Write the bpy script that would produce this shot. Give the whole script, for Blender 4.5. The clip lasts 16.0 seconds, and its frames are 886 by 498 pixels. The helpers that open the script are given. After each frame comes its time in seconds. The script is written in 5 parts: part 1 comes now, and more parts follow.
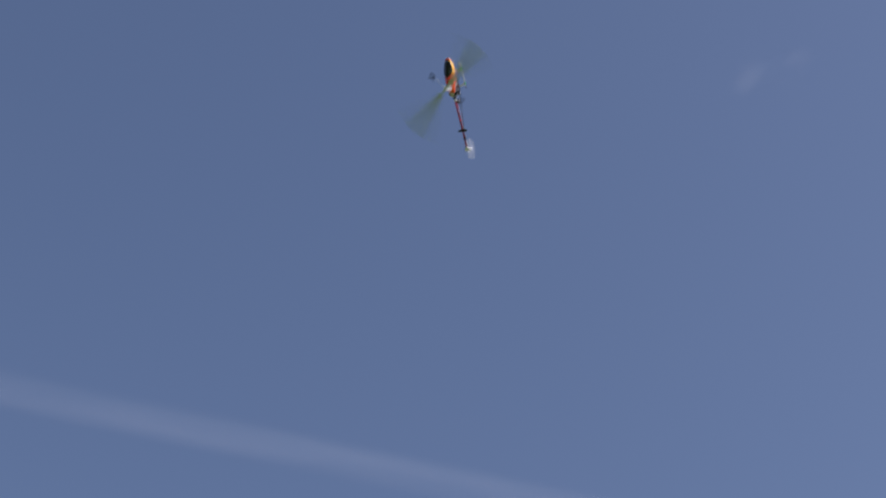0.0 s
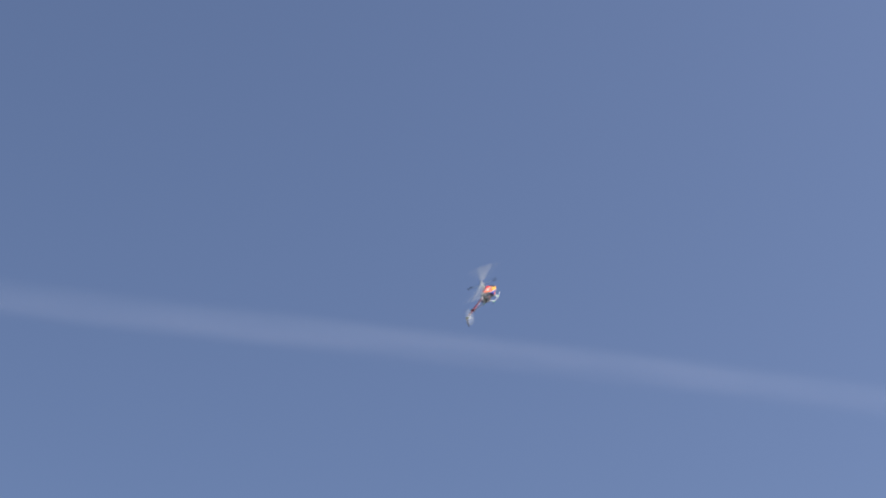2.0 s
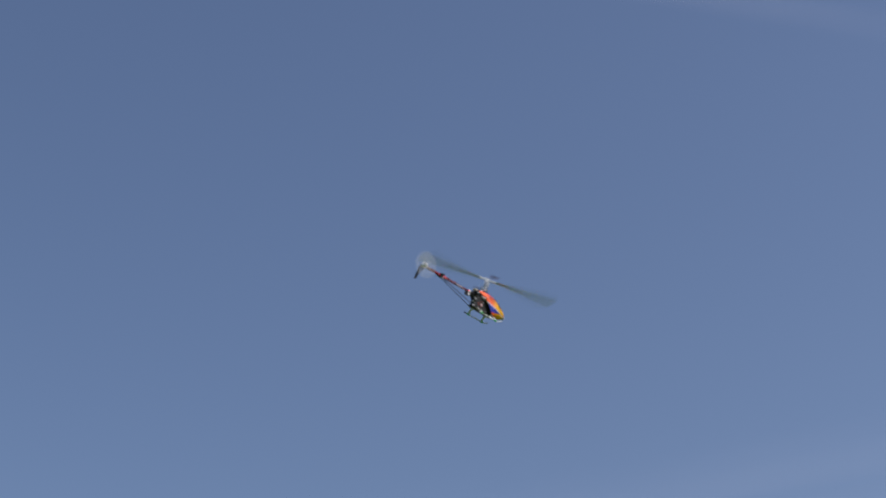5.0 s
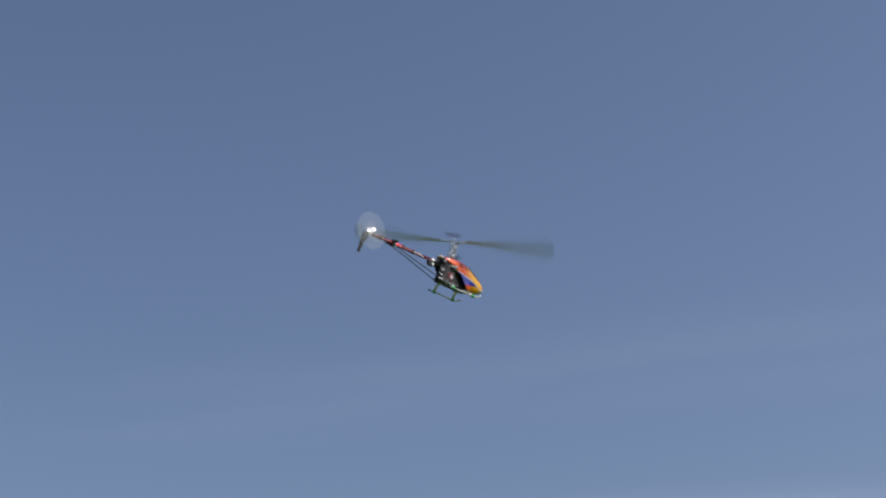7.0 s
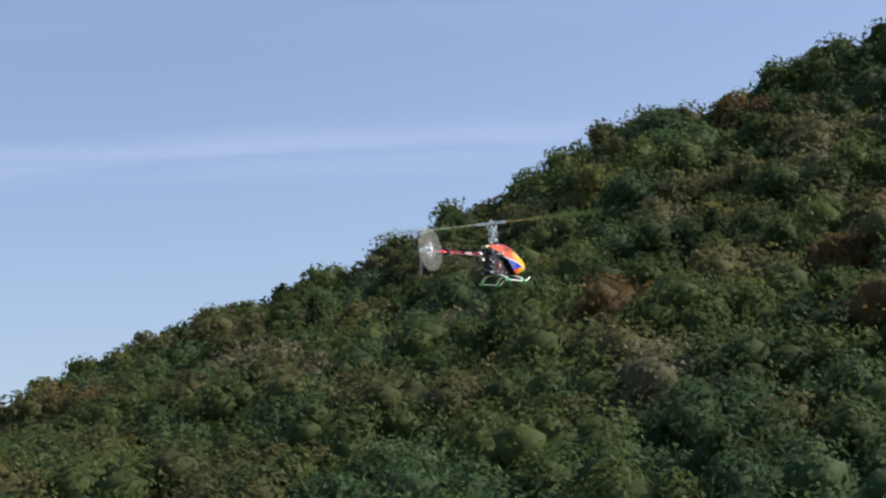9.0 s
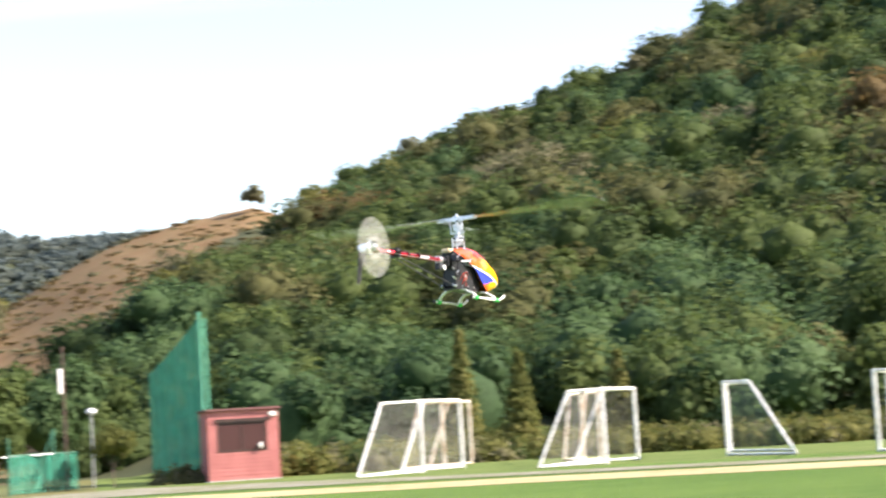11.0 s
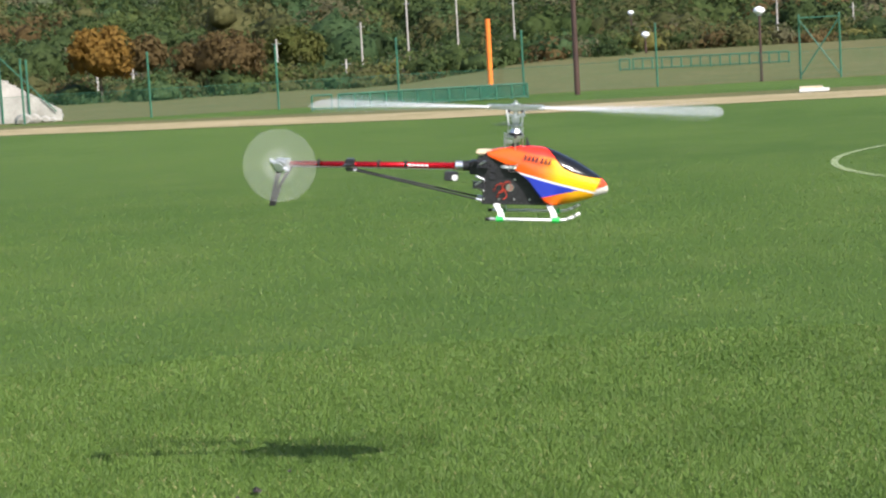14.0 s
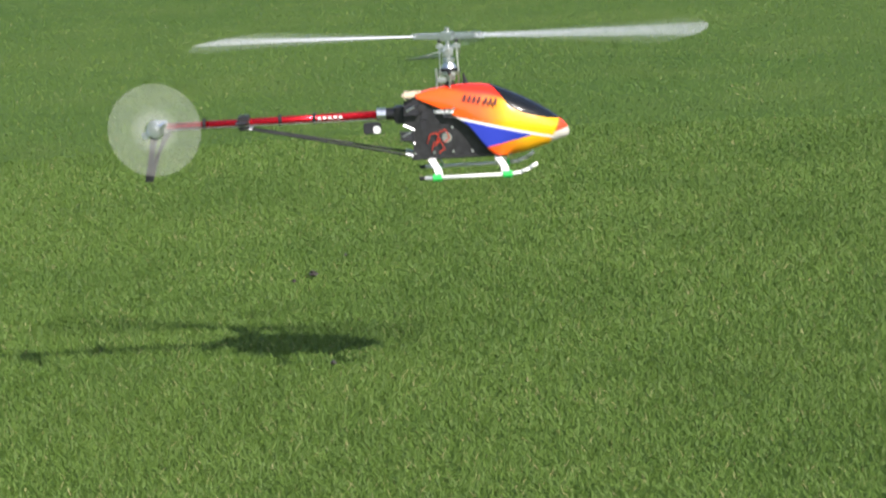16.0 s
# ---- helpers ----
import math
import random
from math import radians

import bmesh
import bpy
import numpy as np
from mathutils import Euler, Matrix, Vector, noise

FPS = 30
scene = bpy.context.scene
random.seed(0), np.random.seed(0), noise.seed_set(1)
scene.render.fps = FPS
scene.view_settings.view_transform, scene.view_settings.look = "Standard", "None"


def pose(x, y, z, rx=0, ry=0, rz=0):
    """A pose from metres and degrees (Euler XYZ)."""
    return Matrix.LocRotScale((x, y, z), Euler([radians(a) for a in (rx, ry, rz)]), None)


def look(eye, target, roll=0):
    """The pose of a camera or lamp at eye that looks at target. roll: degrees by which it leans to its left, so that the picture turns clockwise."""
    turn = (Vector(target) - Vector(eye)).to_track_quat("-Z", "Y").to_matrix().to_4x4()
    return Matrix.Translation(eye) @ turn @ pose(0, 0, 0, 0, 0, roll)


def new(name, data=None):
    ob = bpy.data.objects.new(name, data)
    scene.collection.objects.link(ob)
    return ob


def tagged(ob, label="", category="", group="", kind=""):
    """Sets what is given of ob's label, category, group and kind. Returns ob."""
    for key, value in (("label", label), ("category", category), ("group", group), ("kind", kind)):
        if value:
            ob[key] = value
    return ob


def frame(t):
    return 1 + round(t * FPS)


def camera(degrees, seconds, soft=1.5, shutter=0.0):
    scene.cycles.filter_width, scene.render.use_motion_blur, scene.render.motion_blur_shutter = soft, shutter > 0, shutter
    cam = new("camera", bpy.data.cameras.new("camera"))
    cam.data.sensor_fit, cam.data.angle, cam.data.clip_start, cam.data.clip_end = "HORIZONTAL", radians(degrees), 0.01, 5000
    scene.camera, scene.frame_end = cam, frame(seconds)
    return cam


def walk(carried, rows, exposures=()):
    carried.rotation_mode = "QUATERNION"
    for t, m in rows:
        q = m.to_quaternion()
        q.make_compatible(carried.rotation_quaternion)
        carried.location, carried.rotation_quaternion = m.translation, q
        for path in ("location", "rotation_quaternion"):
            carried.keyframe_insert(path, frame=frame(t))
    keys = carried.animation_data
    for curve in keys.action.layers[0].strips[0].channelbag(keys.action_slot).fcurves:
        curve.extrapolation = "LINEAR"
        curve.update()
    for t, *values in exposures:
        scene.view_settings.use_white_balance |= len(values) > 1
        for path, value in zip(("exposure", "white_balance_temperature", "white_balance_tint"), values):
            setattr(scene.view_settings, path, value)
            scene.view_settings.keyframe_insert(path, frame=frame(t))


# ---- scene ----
EXPO = [(0, 0.08, 6250, 21), (0.5, 0.26, 6250, 21), (1, 0.3, 6250, 21), (2, 0.36, 6250, 20), (3, 0.12, 6250, 20), (4, -0.06, 6200, 19), (6.3, -0.12, 6050, 18), (7, -0.2, 6250, 18), (7.5, -0.33, 6350, 19), (8, -0.15, 6300, 19), (8.7, 0.36, 6300, 20), (10.2, 1.6, 6900, 17), (10.8, 1.95, 7000, 17), (11.5, 1.7, 6700, 16), (12, 1.45, 6500, 16), (12.5, 1.25, 6300, 17), (13.2, 1.05, 6350, 14), (14, 0.96, 6400, 14), (15.5, 0.80, 6450, 13), (16, 0.86, 6450, 13)]
EYE = (0.0, 0.0, 1.55)
# seconds, compass angle, tilt, lean to the right, in degrees
TURNS = [
    (0.0, 19.846, 42.834, -1.85),
    (0.5, 19.296, 46.031, -0.94),
    (1.0, 18.747, 46.727, 0.07),
    (1.5, 18.197, 45.423, 1.28),
    (2.0, 18.148, 39.119, 2.49),
    (2.5, 17.864, 34.194, 4.65),
    (3.0, 17.642, 30.681, 6.18),
    (3.5, 19.002, 27.751, 5.45),
    (4.0, 20.062, 26.521, 4.72),
    (4.2, 20.485, 26.509, 4.47),
    (5.2, 22.345, 26.757, 3.29),
    (6.3, 24.300, 25.800, 2.00),
    (6.5, 24.500, 25.200, 2.00),
    (7.0, 25.200, 22.400, 2.00),
    (7.2, 25.900, 20.900, 2.05),
    (7.4, 26.600, 18.800, 2.10),
    (7.5, 27.095, 17.551, 2.13),
    (8.0, 29.350, 14.591, 2.58),
    (8.5, 32.373, 12.867, 2.84),
    (8.7, 33.862, 11.979, 2.85),
    (9.4, 34.600, 9.600, 3.00),
    (10.1, 33.200, 6.600, 3.10),
    (10.8, 29.357, 5.201, 3.24),
    (11.0, 26.191, 5.322, 3.43),
    (11.3, 21.533, 5.120, 3.32),
    (11.5, 18.633, 4.947, 3.48),
    (11.6, 17.167, 4.954, 3.41),
    (12.0, 10.638, 3.774, 3.57),
    (12.5, 0.000, 1.668, 3.61),
    (13.0, -8.068, -0.392, 3.55),
    (13.2, -10.658, -1.209, 3.39),
    (13.5, -14.355, -2.937, 3.23),
    (13.6, -15.374, -3.719, 3.24),
    (14.0, -18.513, -5.989, 3.29),
    (14.5, -18.483, -6.503, 2.95),
    (15.0, -19.728, -8.858, 2.82),
    (15.5, -20.513, -12.883, 2.86),
    (16.0, -20.589, -12.348, 3.08),
]


def heading(az, el, dist=1.0):
    a, e = radians(az), radians(el)
    return Vector((math.sin(a) * math.cos(e), math.cos(a) * math.cos(e), math.sin(e))) * dist


def spot(az, dist, z=0.0):
    """A place on the plan by compass angle and distance from the camera's stand."""
    return Vector((dist * math.sin(radians(az)), dist * math.cos(radians(az)), z))


def view(az, el, roll):
    return look(EYE, Vector(EYE) + heading(az, el), -roll)


cam = camera(26.32, 16.0, soft=2.2, shutter=0.3)
walk(cam, [(t, view(a, e, r)) for t, a, e, r in TURNS], EXPO)

# ---- light ----
SUN_AZ, SUN_EL = 125.0, 38.0
world = bpy.data.worlds.new("world")
scene.world = world
world.use_nodes = True
wn = world.node_tree.nodes
sky = wn.new("ShaderNodeTexSky")
sky.sky_type = "NISHITA"
sky.sun_disc = False
sky.sun_elevation = radians(SUN_EL)
sky.sun_rotation = radians(SUN_AZ)
sky.altitude = 100
sky.air_density = 1.0
sky.dust_density = 1.8
sky.ozone_density = 1.2
world.node_tree.links.new(sky.outputs[0], wn["Background"].inputs[0])
wn["Background"].inputs[1].default_value = 0.108
sun_data = bpy.data.lights.new("sun", "SUN")
sun_data.energy = 3.6
sun_data.angle = radians(0.55)
sun_data.color = (1.0, 0.95, 0.87)
sun_lamp = new("sun", sun_data)
sun_lamp.matrix_world = look((0, 0, 50), Vector((0, 0, 50)) - heading(SUN_AZ, SUN_EL))


# ---- materials ----
class Mat:
    """A node material under construction."""

    def __init__(self, name, rough=0.6, metal=0.0, color=(0.5, 0.5, 0.5), spec=0.5):
        self.m = bpy.data.materials.new(name)
        self.m.use_nodes = True
        self.t = self.m.node_tree
        self.b = self.t.nodes["Principled BSDF"]
        self.b.inputs["Roughness"].default_value = rough
        self.b.inputs["Metallic"].default_value = metal
        self.b.inputs["Specular IOR Level"].default_value = spec
        self.b.inputs["Base Color"].default_value = (*color, 1)

    def put(self, socket, value):
        if hasattr(value, "is_linked"):
            self.t.links.new(value, socket)
        elif isinstance(value, tuple) and len(value) == 3 and socket.type == "RGBA":
            socket.default_value = (*value, 1)
        else:
            socket.default_value = value

    def coords(self, kind="Object"):
        return self.t.nodes.new("ShaderNodeTexCoord").outputs[kind]

    def noise(self, scale, detail=4.0, rough=0.55, vec=None, stretch=None):
        n = self.t.nodes.new("ShaderNodeTexNoise")
        n.inputs["Scale"].default_value = scale
        n.inputs["Detail"].default_value = detail
        n.inputs["Roughness"].default_value = rough
        v = vec or self.coords()
        if stretch:
            mp = self.t.nodes.new("ShaderNodeMapping")
            mp.inputs["Scale"].default_value = stretch
            self.t.links.new(v, mp.inputs["Vector"])
            v = mp.outputs[0]
        self.t.links.new(v, n.inputs["Vector"])
        return n.outputs["Fac"]

    def math(self, op, a, b=0.0, clamp=False):
        n = self.t.nodes.new("ShaderNodeMath")
        n.operation = op
        n.use_clamp = clamp
        self.put(n.inputs[0], a)
        self.put(n.inputs[1], b)
        return n.outputs[0]

    def ramp(self, fac, lo, hi, a=0.0, b=1.0):
        n = self.t.nodes.new("ShaderNodeMapRange")
        n.interpolation_type = "SMOOTHSTEP"
        self.put(n.inputs[0], fac)
        for i, v in enumerate((lo, hi, a, b)):
            n.inputs[i + 1].default_value = v
        return n.outputs[0]

    def mix(self, fac, a, b):
        n = self.t.nodes.new("ShaderNodeMix")
        n.data_type = "RGBA"
        self.put(n.inputs[0], fac)
        self.put(n.inputs[6], a)
        self.put(n.inputs[7], b)
        return n.outputs[2]

    def color(self, c):
        self.put(self.b.inputs["Base Color"], c)
        return self

    def bump(self, height, strength=0.3, dist=0.01):
        n = self.t.nodes.new("ShaderNodeBump")
        n.inputs["Strength"].default_value = strength
        n.inputs["Distance"].default_value = dist
        self.put(n.inputs["Height"], height)
        self.t.links.new(n.outputs[0], self.b.inputs["Normal"])
        return self

    def random(self, island=False):
        if island:
            return self.t.nodes.new("ShaderNodeNewGeometry").outputs["Random Per Island"]
        return self.t.nodes.new("ShaderNodeObjectInfo").outputs["Random"]

    def see_through(self, alpha):
        self.put(self.b.inputs["Alpha"], alpha)
        return self


def worn(name, base, dark, rough=0.5, metal=0.0, scale=6.0, bump=0.15, spec=0.5):
    """Paint, metal or wood with two scales of wear."""
    k = Mat(name, rough, metal, base, spec)
    big = k.ramp(k.noise(scale, 5), 0.35, 0.72)
    fine = k.ramp(k.noise(scale * 9, 3), 0.4, 0.75, 0.0, 0.45)
    k.color(k.mix(fine, k.mix(big, base, dark), dark))
    k.bump(k.noise(scale * 14, 3), bump, 0.003)
    return k.m


def leafy(name, c1, c2, rough=0.7, gap_scale=2.3, fine=0.45):
    """Foliage: each tree its own tint, light passing through the leaves."""
    k = Mat(name, rough, 0, c1, 0.15)
    at = k.t.nodes.new("ShaderNodeAttribute")
    at.attribute_name = "tint"
    tree_tint = k.math("ADD", at.outputs["Fac"], k.math("MULTIPLY", k.math("SUBTRACT", k.random(True), 0.5), 0.35), True)
    lit = k.mix(tree_tint, c1, c2)
    n = k.noise(gap_scale, 6, 0.7)
    # shade in the gaps between leaves, painted into the colour where noise is low
    c = k.mix(k.ramp(n, 0.34, 0.60, fine, 0.0), lit, tuple(v * 0.5 for v in c1))
    k.color(c)
    k.bump(n, 0.5, 0.3 / gap_scale)
    tl = k.t.nodes.new("ShaderNodeBsdfTranslucent")
    k.put(tl.inputs[0], c)
    mx = k.t.nodes.new("ShaderNodeMixShader")
    mx.inputs[0].default_value = 0.46
    k.t.links.new(k.b.outputs[0], mx.inputs[1])
    k.t.links.new(tl.outputs[0], mx.inputs[2])
    k.t.links.new(mx.outputs[0], k.t.nodes["Material Output"].inputs[0])
    return k.m


LEAF = [
    leafy("leaf_dark_green", (0.038, 0.066, 0.022), (0.084, 0.122, 0.040)),
    leafy("leaf_green", (0.056, 0.090, 0.026), (0.118, 0.156, 0.046)),
    leafy("leaf_olive", (0.078, 0.090, 0.032), (0.154, 0.150, 0.058)),
    leafy("leaf_yellow_green", (0.100, 0.118, 0.030), (0.196, 0.186, 0.056)),
    leafy("leaf_rust", (0.122, 0.086, 0.034), (0.172, 0.124, 0.050)),
    leafy("leaf_grey_pale", (0.124, 0.122, 0.062), (0.200, 0.188, 0.104)),
    leafy("leaf_orange", (0.190, 0.110, 0.024), (0.300, 0.180, 0.040)),
    leafy("leaf_shade", (0.025, 0.034, 0.018), (0.038, 0.049, 0.026)),
    leafy("leaf_blue_green", (0.050, 0.096, 0.038), (0.098, 0.158, 0.060)),
    # distant leaves: haze painted into paler, greyer base colours
    leafy("hazed_leaf_dark", (0.086, 0.117, 0.070), (0.139, 0.172, 0.099), 0.75, 0.6, 0.25),
    leafy("hazed_leaf_green", (0.117, 0.150, 0.083), (0.181, 0.211, 0.111), 0.75, 0.6, 0.25),
    leafy("hazed_leaf_olive", (0.151, 0.162, 0.090), (0.218, 0.218, 0.123), 0.75, 0.6, 0.25),
    leafy("hazed_leaf_brown", (0.169, 0.155, 0.096), (0.221, 0.197, 0.122), 0.75, 0.6, 0.25),
    leafy("hazed_leaf_rust", (0.188, 0.151, 0.092), (0.237, 0.190, 0.114), 0.75, 0.6, 0.25),
    # ridge leaves: a blue-grey cast painted in for the haze
    leafy("hazed_ridge_blue", (0.100, 0.132, 0.128), (0.134, 0.166, 0.156), 0.75, 0.5, 0.2),
    leafy("hazed_ridge_green", (0.106, 0.134, 0.116), (0.146, 0.170, 0.140), 0.75, 0.5, 0.2),
    leafy("hazed_leaf_shade", (0.066, 0.084, 0.070), (0.086, 0.105, 0.086), 0.75, 0.6, 0.25),
]
M_BARK = worn("bark", (0.13, 0.10, 0.075), (0.05, 0.04, 0.03), 0.9, 0, 3, 0.6)
M_BARK_PALE = worn("pale_bark", (0.42, 0.39, 0.33), (0.18, 0.15, 0.12), 0.85, 0, 3, 0.4)
M_WHITE = worn("white_paint", (0.80, 0.80, 0.78), (0.62, 0.60, 0.55), 0.45, 0, 3)
M_WHITE_OLD = worn("stained_white_paint", (0.74, 0.70, 0.60), (0.40, 0.24, 0.13), 0.6, 0, 2.2)
M_RUST = worn("rusty_steel", (0.30, 0.12, 0.06), (0.14, 0.06, 0.035), 0.85, 0.2, 5)
M_GREEN = worn("green_paint", (0.028, 0.135, 0.078), (0.020, 0.090, 0.055), 0.5, 0, 3)
M_GREEN_DARK = worn("dark_green_board", (0.008, 0.050, 0.042), (0.006, 0.036, 0.031), 0.7, 0, 1.2, 0.15, 0.2)
M_ORANGE = worn("orange_paint", (0.85, 0.22, 0.020), (0.62, 0.15, 0.02), 0.5, 0, 2)
M_BROWN = worn("brown_paint", (0.070, 0.036, 0.026), (0.040, 0.022, 0.018), 0.5, 0, 2)
M_GREY = worn("galvanised_steel", (0.42, 0.43, 0.43), (0.27, 0.28, 0.28), 0.45, 0.6, 5)
M_CONC = worn("concrete", (0.46, 0.44, 0.40), (0.28, 0.26, 0.23), 0.9, 0, 1.5, 0.3)
M_PINK = worn("faded_red_siding", (0.47, 0.165, 0.150), (0.38, 0.125, 0.115), 0.6, 0, 1.2)
M_DARK = worn("dark_opening", (0.03, 0.028, 0.028), (0.05, 0.035, 0.03), 0.5, 0, 3)
M_GLASS = Mat("dusty_brown_glass", 0.25, 0, (0.075, 0.034, 0.032), 0.3).m
M_GLOBE = Mat("white_globe", 0.2, 0, (0.85, 0.86, 0.88)).m


def netting(name, color, alpha, rough=0.8):
    """Fine mesh whose threads are far thinner than can be seen."""
    k = Mat(name, rough, 0, color, 0.2)
    k.color(k.mix(k.noise(0.6, 4), color, tuple(c * 0.7 for c in color)))
    k.see_through(k.ramp(k.noise(1.3, 4), 0.3, 0.7, alpha * 0.85, min(1, alpha * 1.15)))
    return k.m


M_NET = netting("green_net", (0.075, 0.400, 0.240), 0.85)
M_MAST = worn("pale_green_paint", (0.075, 0.30, 0.19), (0.05, 0.22, 0.14), 0.5, 0, 3)
M_CHAIN = netting("green_chain_link", (0.05, 0.17, 0.10), 0.13)
M_CHAIN_LOW = netting("dense_green_chain_link", (0.014, 0.105, 0.068), 0.75)
M_GOALNET = netting("pale_goal_net", (0.62, 0.62, 0.56), 0.045)


def turf(name, near=True):
    k = Mat(name, 0.8, 0, (0.06, 0.12, 0.02), 0.15)
    big = k.noise(0.09, 4, 0.6)
    mid = k.noise(0.75, 5, 0.65)
    fine = k.noise(26.0, 5, 0.7)
    a = k.mix(k.ramp(big, 0.38, 0.64), (0.068, 0.130, 0.021), (0.098, 0.166, 0.030))
    b = k.mix(k.ramp(mid, 0.42, 0.70, 0, 0.55), a, (0.124, 0.180, 0.038))
    c = k.mix(k.ramp(fine, 0.42, 0.66, 0, 0.65), b, (0.042, 0.084, 0.013))
    worn_spots = k.ramp(k.noise(0.35, 6, 0.7), 0.66, 0.74, 0, 0.35)
    k.color(k.mix(worn_spots, c, (0.20, 0.19, 0.07)))
    k.bump(k.noise(40.0, 4, 0.7), 0.9, 0.03)
    return k.m


def soil(name, c1, c2, c3, scale):
    k = Mat(name, 0.95, 0, c1, 0.1)
    a = k.mix(k.ramp(k.noise(scale, 6, 0.65), 0.35, 0.65), c1, c2)
    k.color(k.mix(k.ramp(k.noise(scale * 7, 5, 0.7), 0.45, 0.7, 0, 0.8), a, c3))
    k.bump(k.noise(scale * 12, 4), 0.5, 0.05)
    return k.m


M_TURF = turf("turf")
M_ROUGH = soil("rough_grass", (0.108, 0.116, 0.044), (0.140, 0.130, 0.056), (0.080, 0.090, 0.032), 0.5)
M_TRACK = soil("sandy_track", (0.36, 0.295, 0.165), (0.26, 0.225, 0.11), (0.42, 0.35, 0.22), 0.35)
M_PATH = soil("grey_gravel", (0.20, 0.19, 0.15), (0.13, 0.14, 0.07), (0.25, 0.235, 0.20), 0.5)
M_EARTH = soil("red_earth", (0.36, 0.20, 0.12), (0.30, 0.17, 0.10), (0.42, 0.27, 0.17), 0.12)
M_HEATH = soil("brown_heath", (0.158, 0.096, 0.048), (0.182, 0.122, 0.062), (0.118, 0.092, 0.042), 0.09)
M_MEADOW = soil("meadow_grass", (0.085, 0.128, 0.032), (0.125, 0.155, 0.048), (0.062, 0.098, 0.024), 0.5)
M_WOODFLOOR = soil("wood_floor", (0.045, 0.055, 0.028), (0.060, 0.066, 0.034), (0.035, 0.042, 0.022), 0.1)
M_LINE = soil("chalk_line", (0.30, 0.36, 0.20), (0.14, 0.21, 0.06), (0.40, 0.45, 0.30), 3.0)


# ---- mesh helpers ----
def mesh_ob(name, verts, faces, mats, parent=None, index=None, smooth=False):
    me = bpy.data.meshes.new(name)
    me.from_pydata([tuple(v) for v in verts], [], [tuple(f) for f in faces])
    for m in mats if isinstance(mats, (list, tuple)) else [mats]:
        me.materials.append(m)
    if index is not None:
        me.polygons.foreach_set("material_index", np.asarray(index, dtype=np.int32))
    if smooth:
        me.polygons.foreach_set("use_smooth", [True] * len(me.polygons))
    me.update()
    ob = new(name, me)
    if parent:
        ob.parent = parent
    return ob


def part(name, bm, material, parent, label="", smooth=False):
    me = bpy.data.meshes.new(name)
    bm.to_mesh(me)
    bm.free()
    for m in material if isinstance(material, (list, tuple)) else [material]:
        me.materials.append(m)
    if smooth:
        me.polygons.foreach_set("use_smooth", [True] * len(me.polygons))
    ob = new(name, me)
    if parent:
        ob.parent = parent
    if label:
        tagged(ob, label)
    return ob


def base(name, m, label, category, group=""):
    ob = new(name)
    ob.empty_display_size = 0.2
    ob.matrix_world = m
    return tagged(ob, label, category, group)


def box(bm, x0, x1, y0, y1, z0, z1, bevel=0.0):
    r = bmesh.ops.create_cube(bm, size=1)
    for v in r["verts"]:
        v.co = Vector(((x0 + x1) / 2 + v.co.x * (x1 - x0), (y0 + y1) / 2 + v.co.y * (y1 - y0), (z0 + z1) / 2 + v.co.z * (z1 - z0)))
    if bevel:
        es = {e for v in r["verts"] for e in v.link_edges}
        bmesh.ops.bevel(bm, geom=list(es), offset=bevel, segments=2, affect="EDGES")
    return bm


def rod(bm, a, b, r1, r2=None, seg=10):
    """A round bar from a to b."""
    a, b = Vector(a), Vector(b)
    d = b - a
    q = d.to_track_quat("Z", "Y").to_matrix().to_4x4()
    bmesh.ops.create_cone(bm, cap_ends=True, segments=seg, radius1=r1, radius2=r1 if r2 is None else r2, depth=d.length,
                          matrix=Matrix.Translation((a + b) / 2) @ q)
    return bm


def pipe(bm, points, r, seg=8):
    for a, b in zip(points, points[1:]):
        rod(bm, a, b, r, seg=seg)
    for p in points[1:-1]:
        bmesh.ops.create_uvsphere(bm, u_segments=seg, v_segments=6, radius=r * 1.02, matrix=Matrix.Translation(p))
    return bm


def ball(bm, c, r, seg=12, squash=(1, 1, 1)):
    bmesh.ops.create_uvsphere(bm, u_segments=seg, v_segments=max(6, seg // 2 + 2), radius=r, matrix=Matrix.Translation(c) @ Matrix.Diagonal((*squash, 1)))
    return bm


def B():
    return bmesh.new()

# ---- ground and hills ----
def skyline(knots, az):
    return np.interp(az, [k[0] for k in knots], [k[1] for k in knots])


def ease(t):
    t = np.clip(t, 0, 1)
    return t * t * (3 - 2 * t)


# compass angle and elevation of the ground's skyline, in degrees
NEAR_HILL = [(7, 0.2), (9, 1.3), (11.4, 3.2), (13.2, 4.3), (14.3, 5.0), (15.2, 5.5), (16.2, 6.0), (18.2, 6.65), (20.5, 7.05), (22, 6.5), (24, 6.7), (26.5, 7.6), (28.3, 8.3),
             (32, 9.4), (36.4, 11.0), (39.4, 12.8), (42, 13.4), (46, 14.3), (55, 17.5), (75, 16), (100, 10), (120, 4)]
LEFT_HILL = [(-60, 5), (-45, 8), (-30, 10.4), (-20, 11.0), (-12, 11.0), (-6, 10.0), (-2.5, 8.6), (0, 7.7), (1.3, 7.15), (4, 6.0), (8, 3.4), (12, 2.0), (16, 1.0)]
FAR_RIDGE = [(-20, 5.9), (-4, 6.75), (0, 6.8), (1.8, 6.95), (4, 6.6), (6.8, 6.45), (9.6, 6.6), (11.8, 6.05), (13.6, 5.5), (15.2, 5.55), (17.4, 5.6), (24, 4.9), (40, 4)]


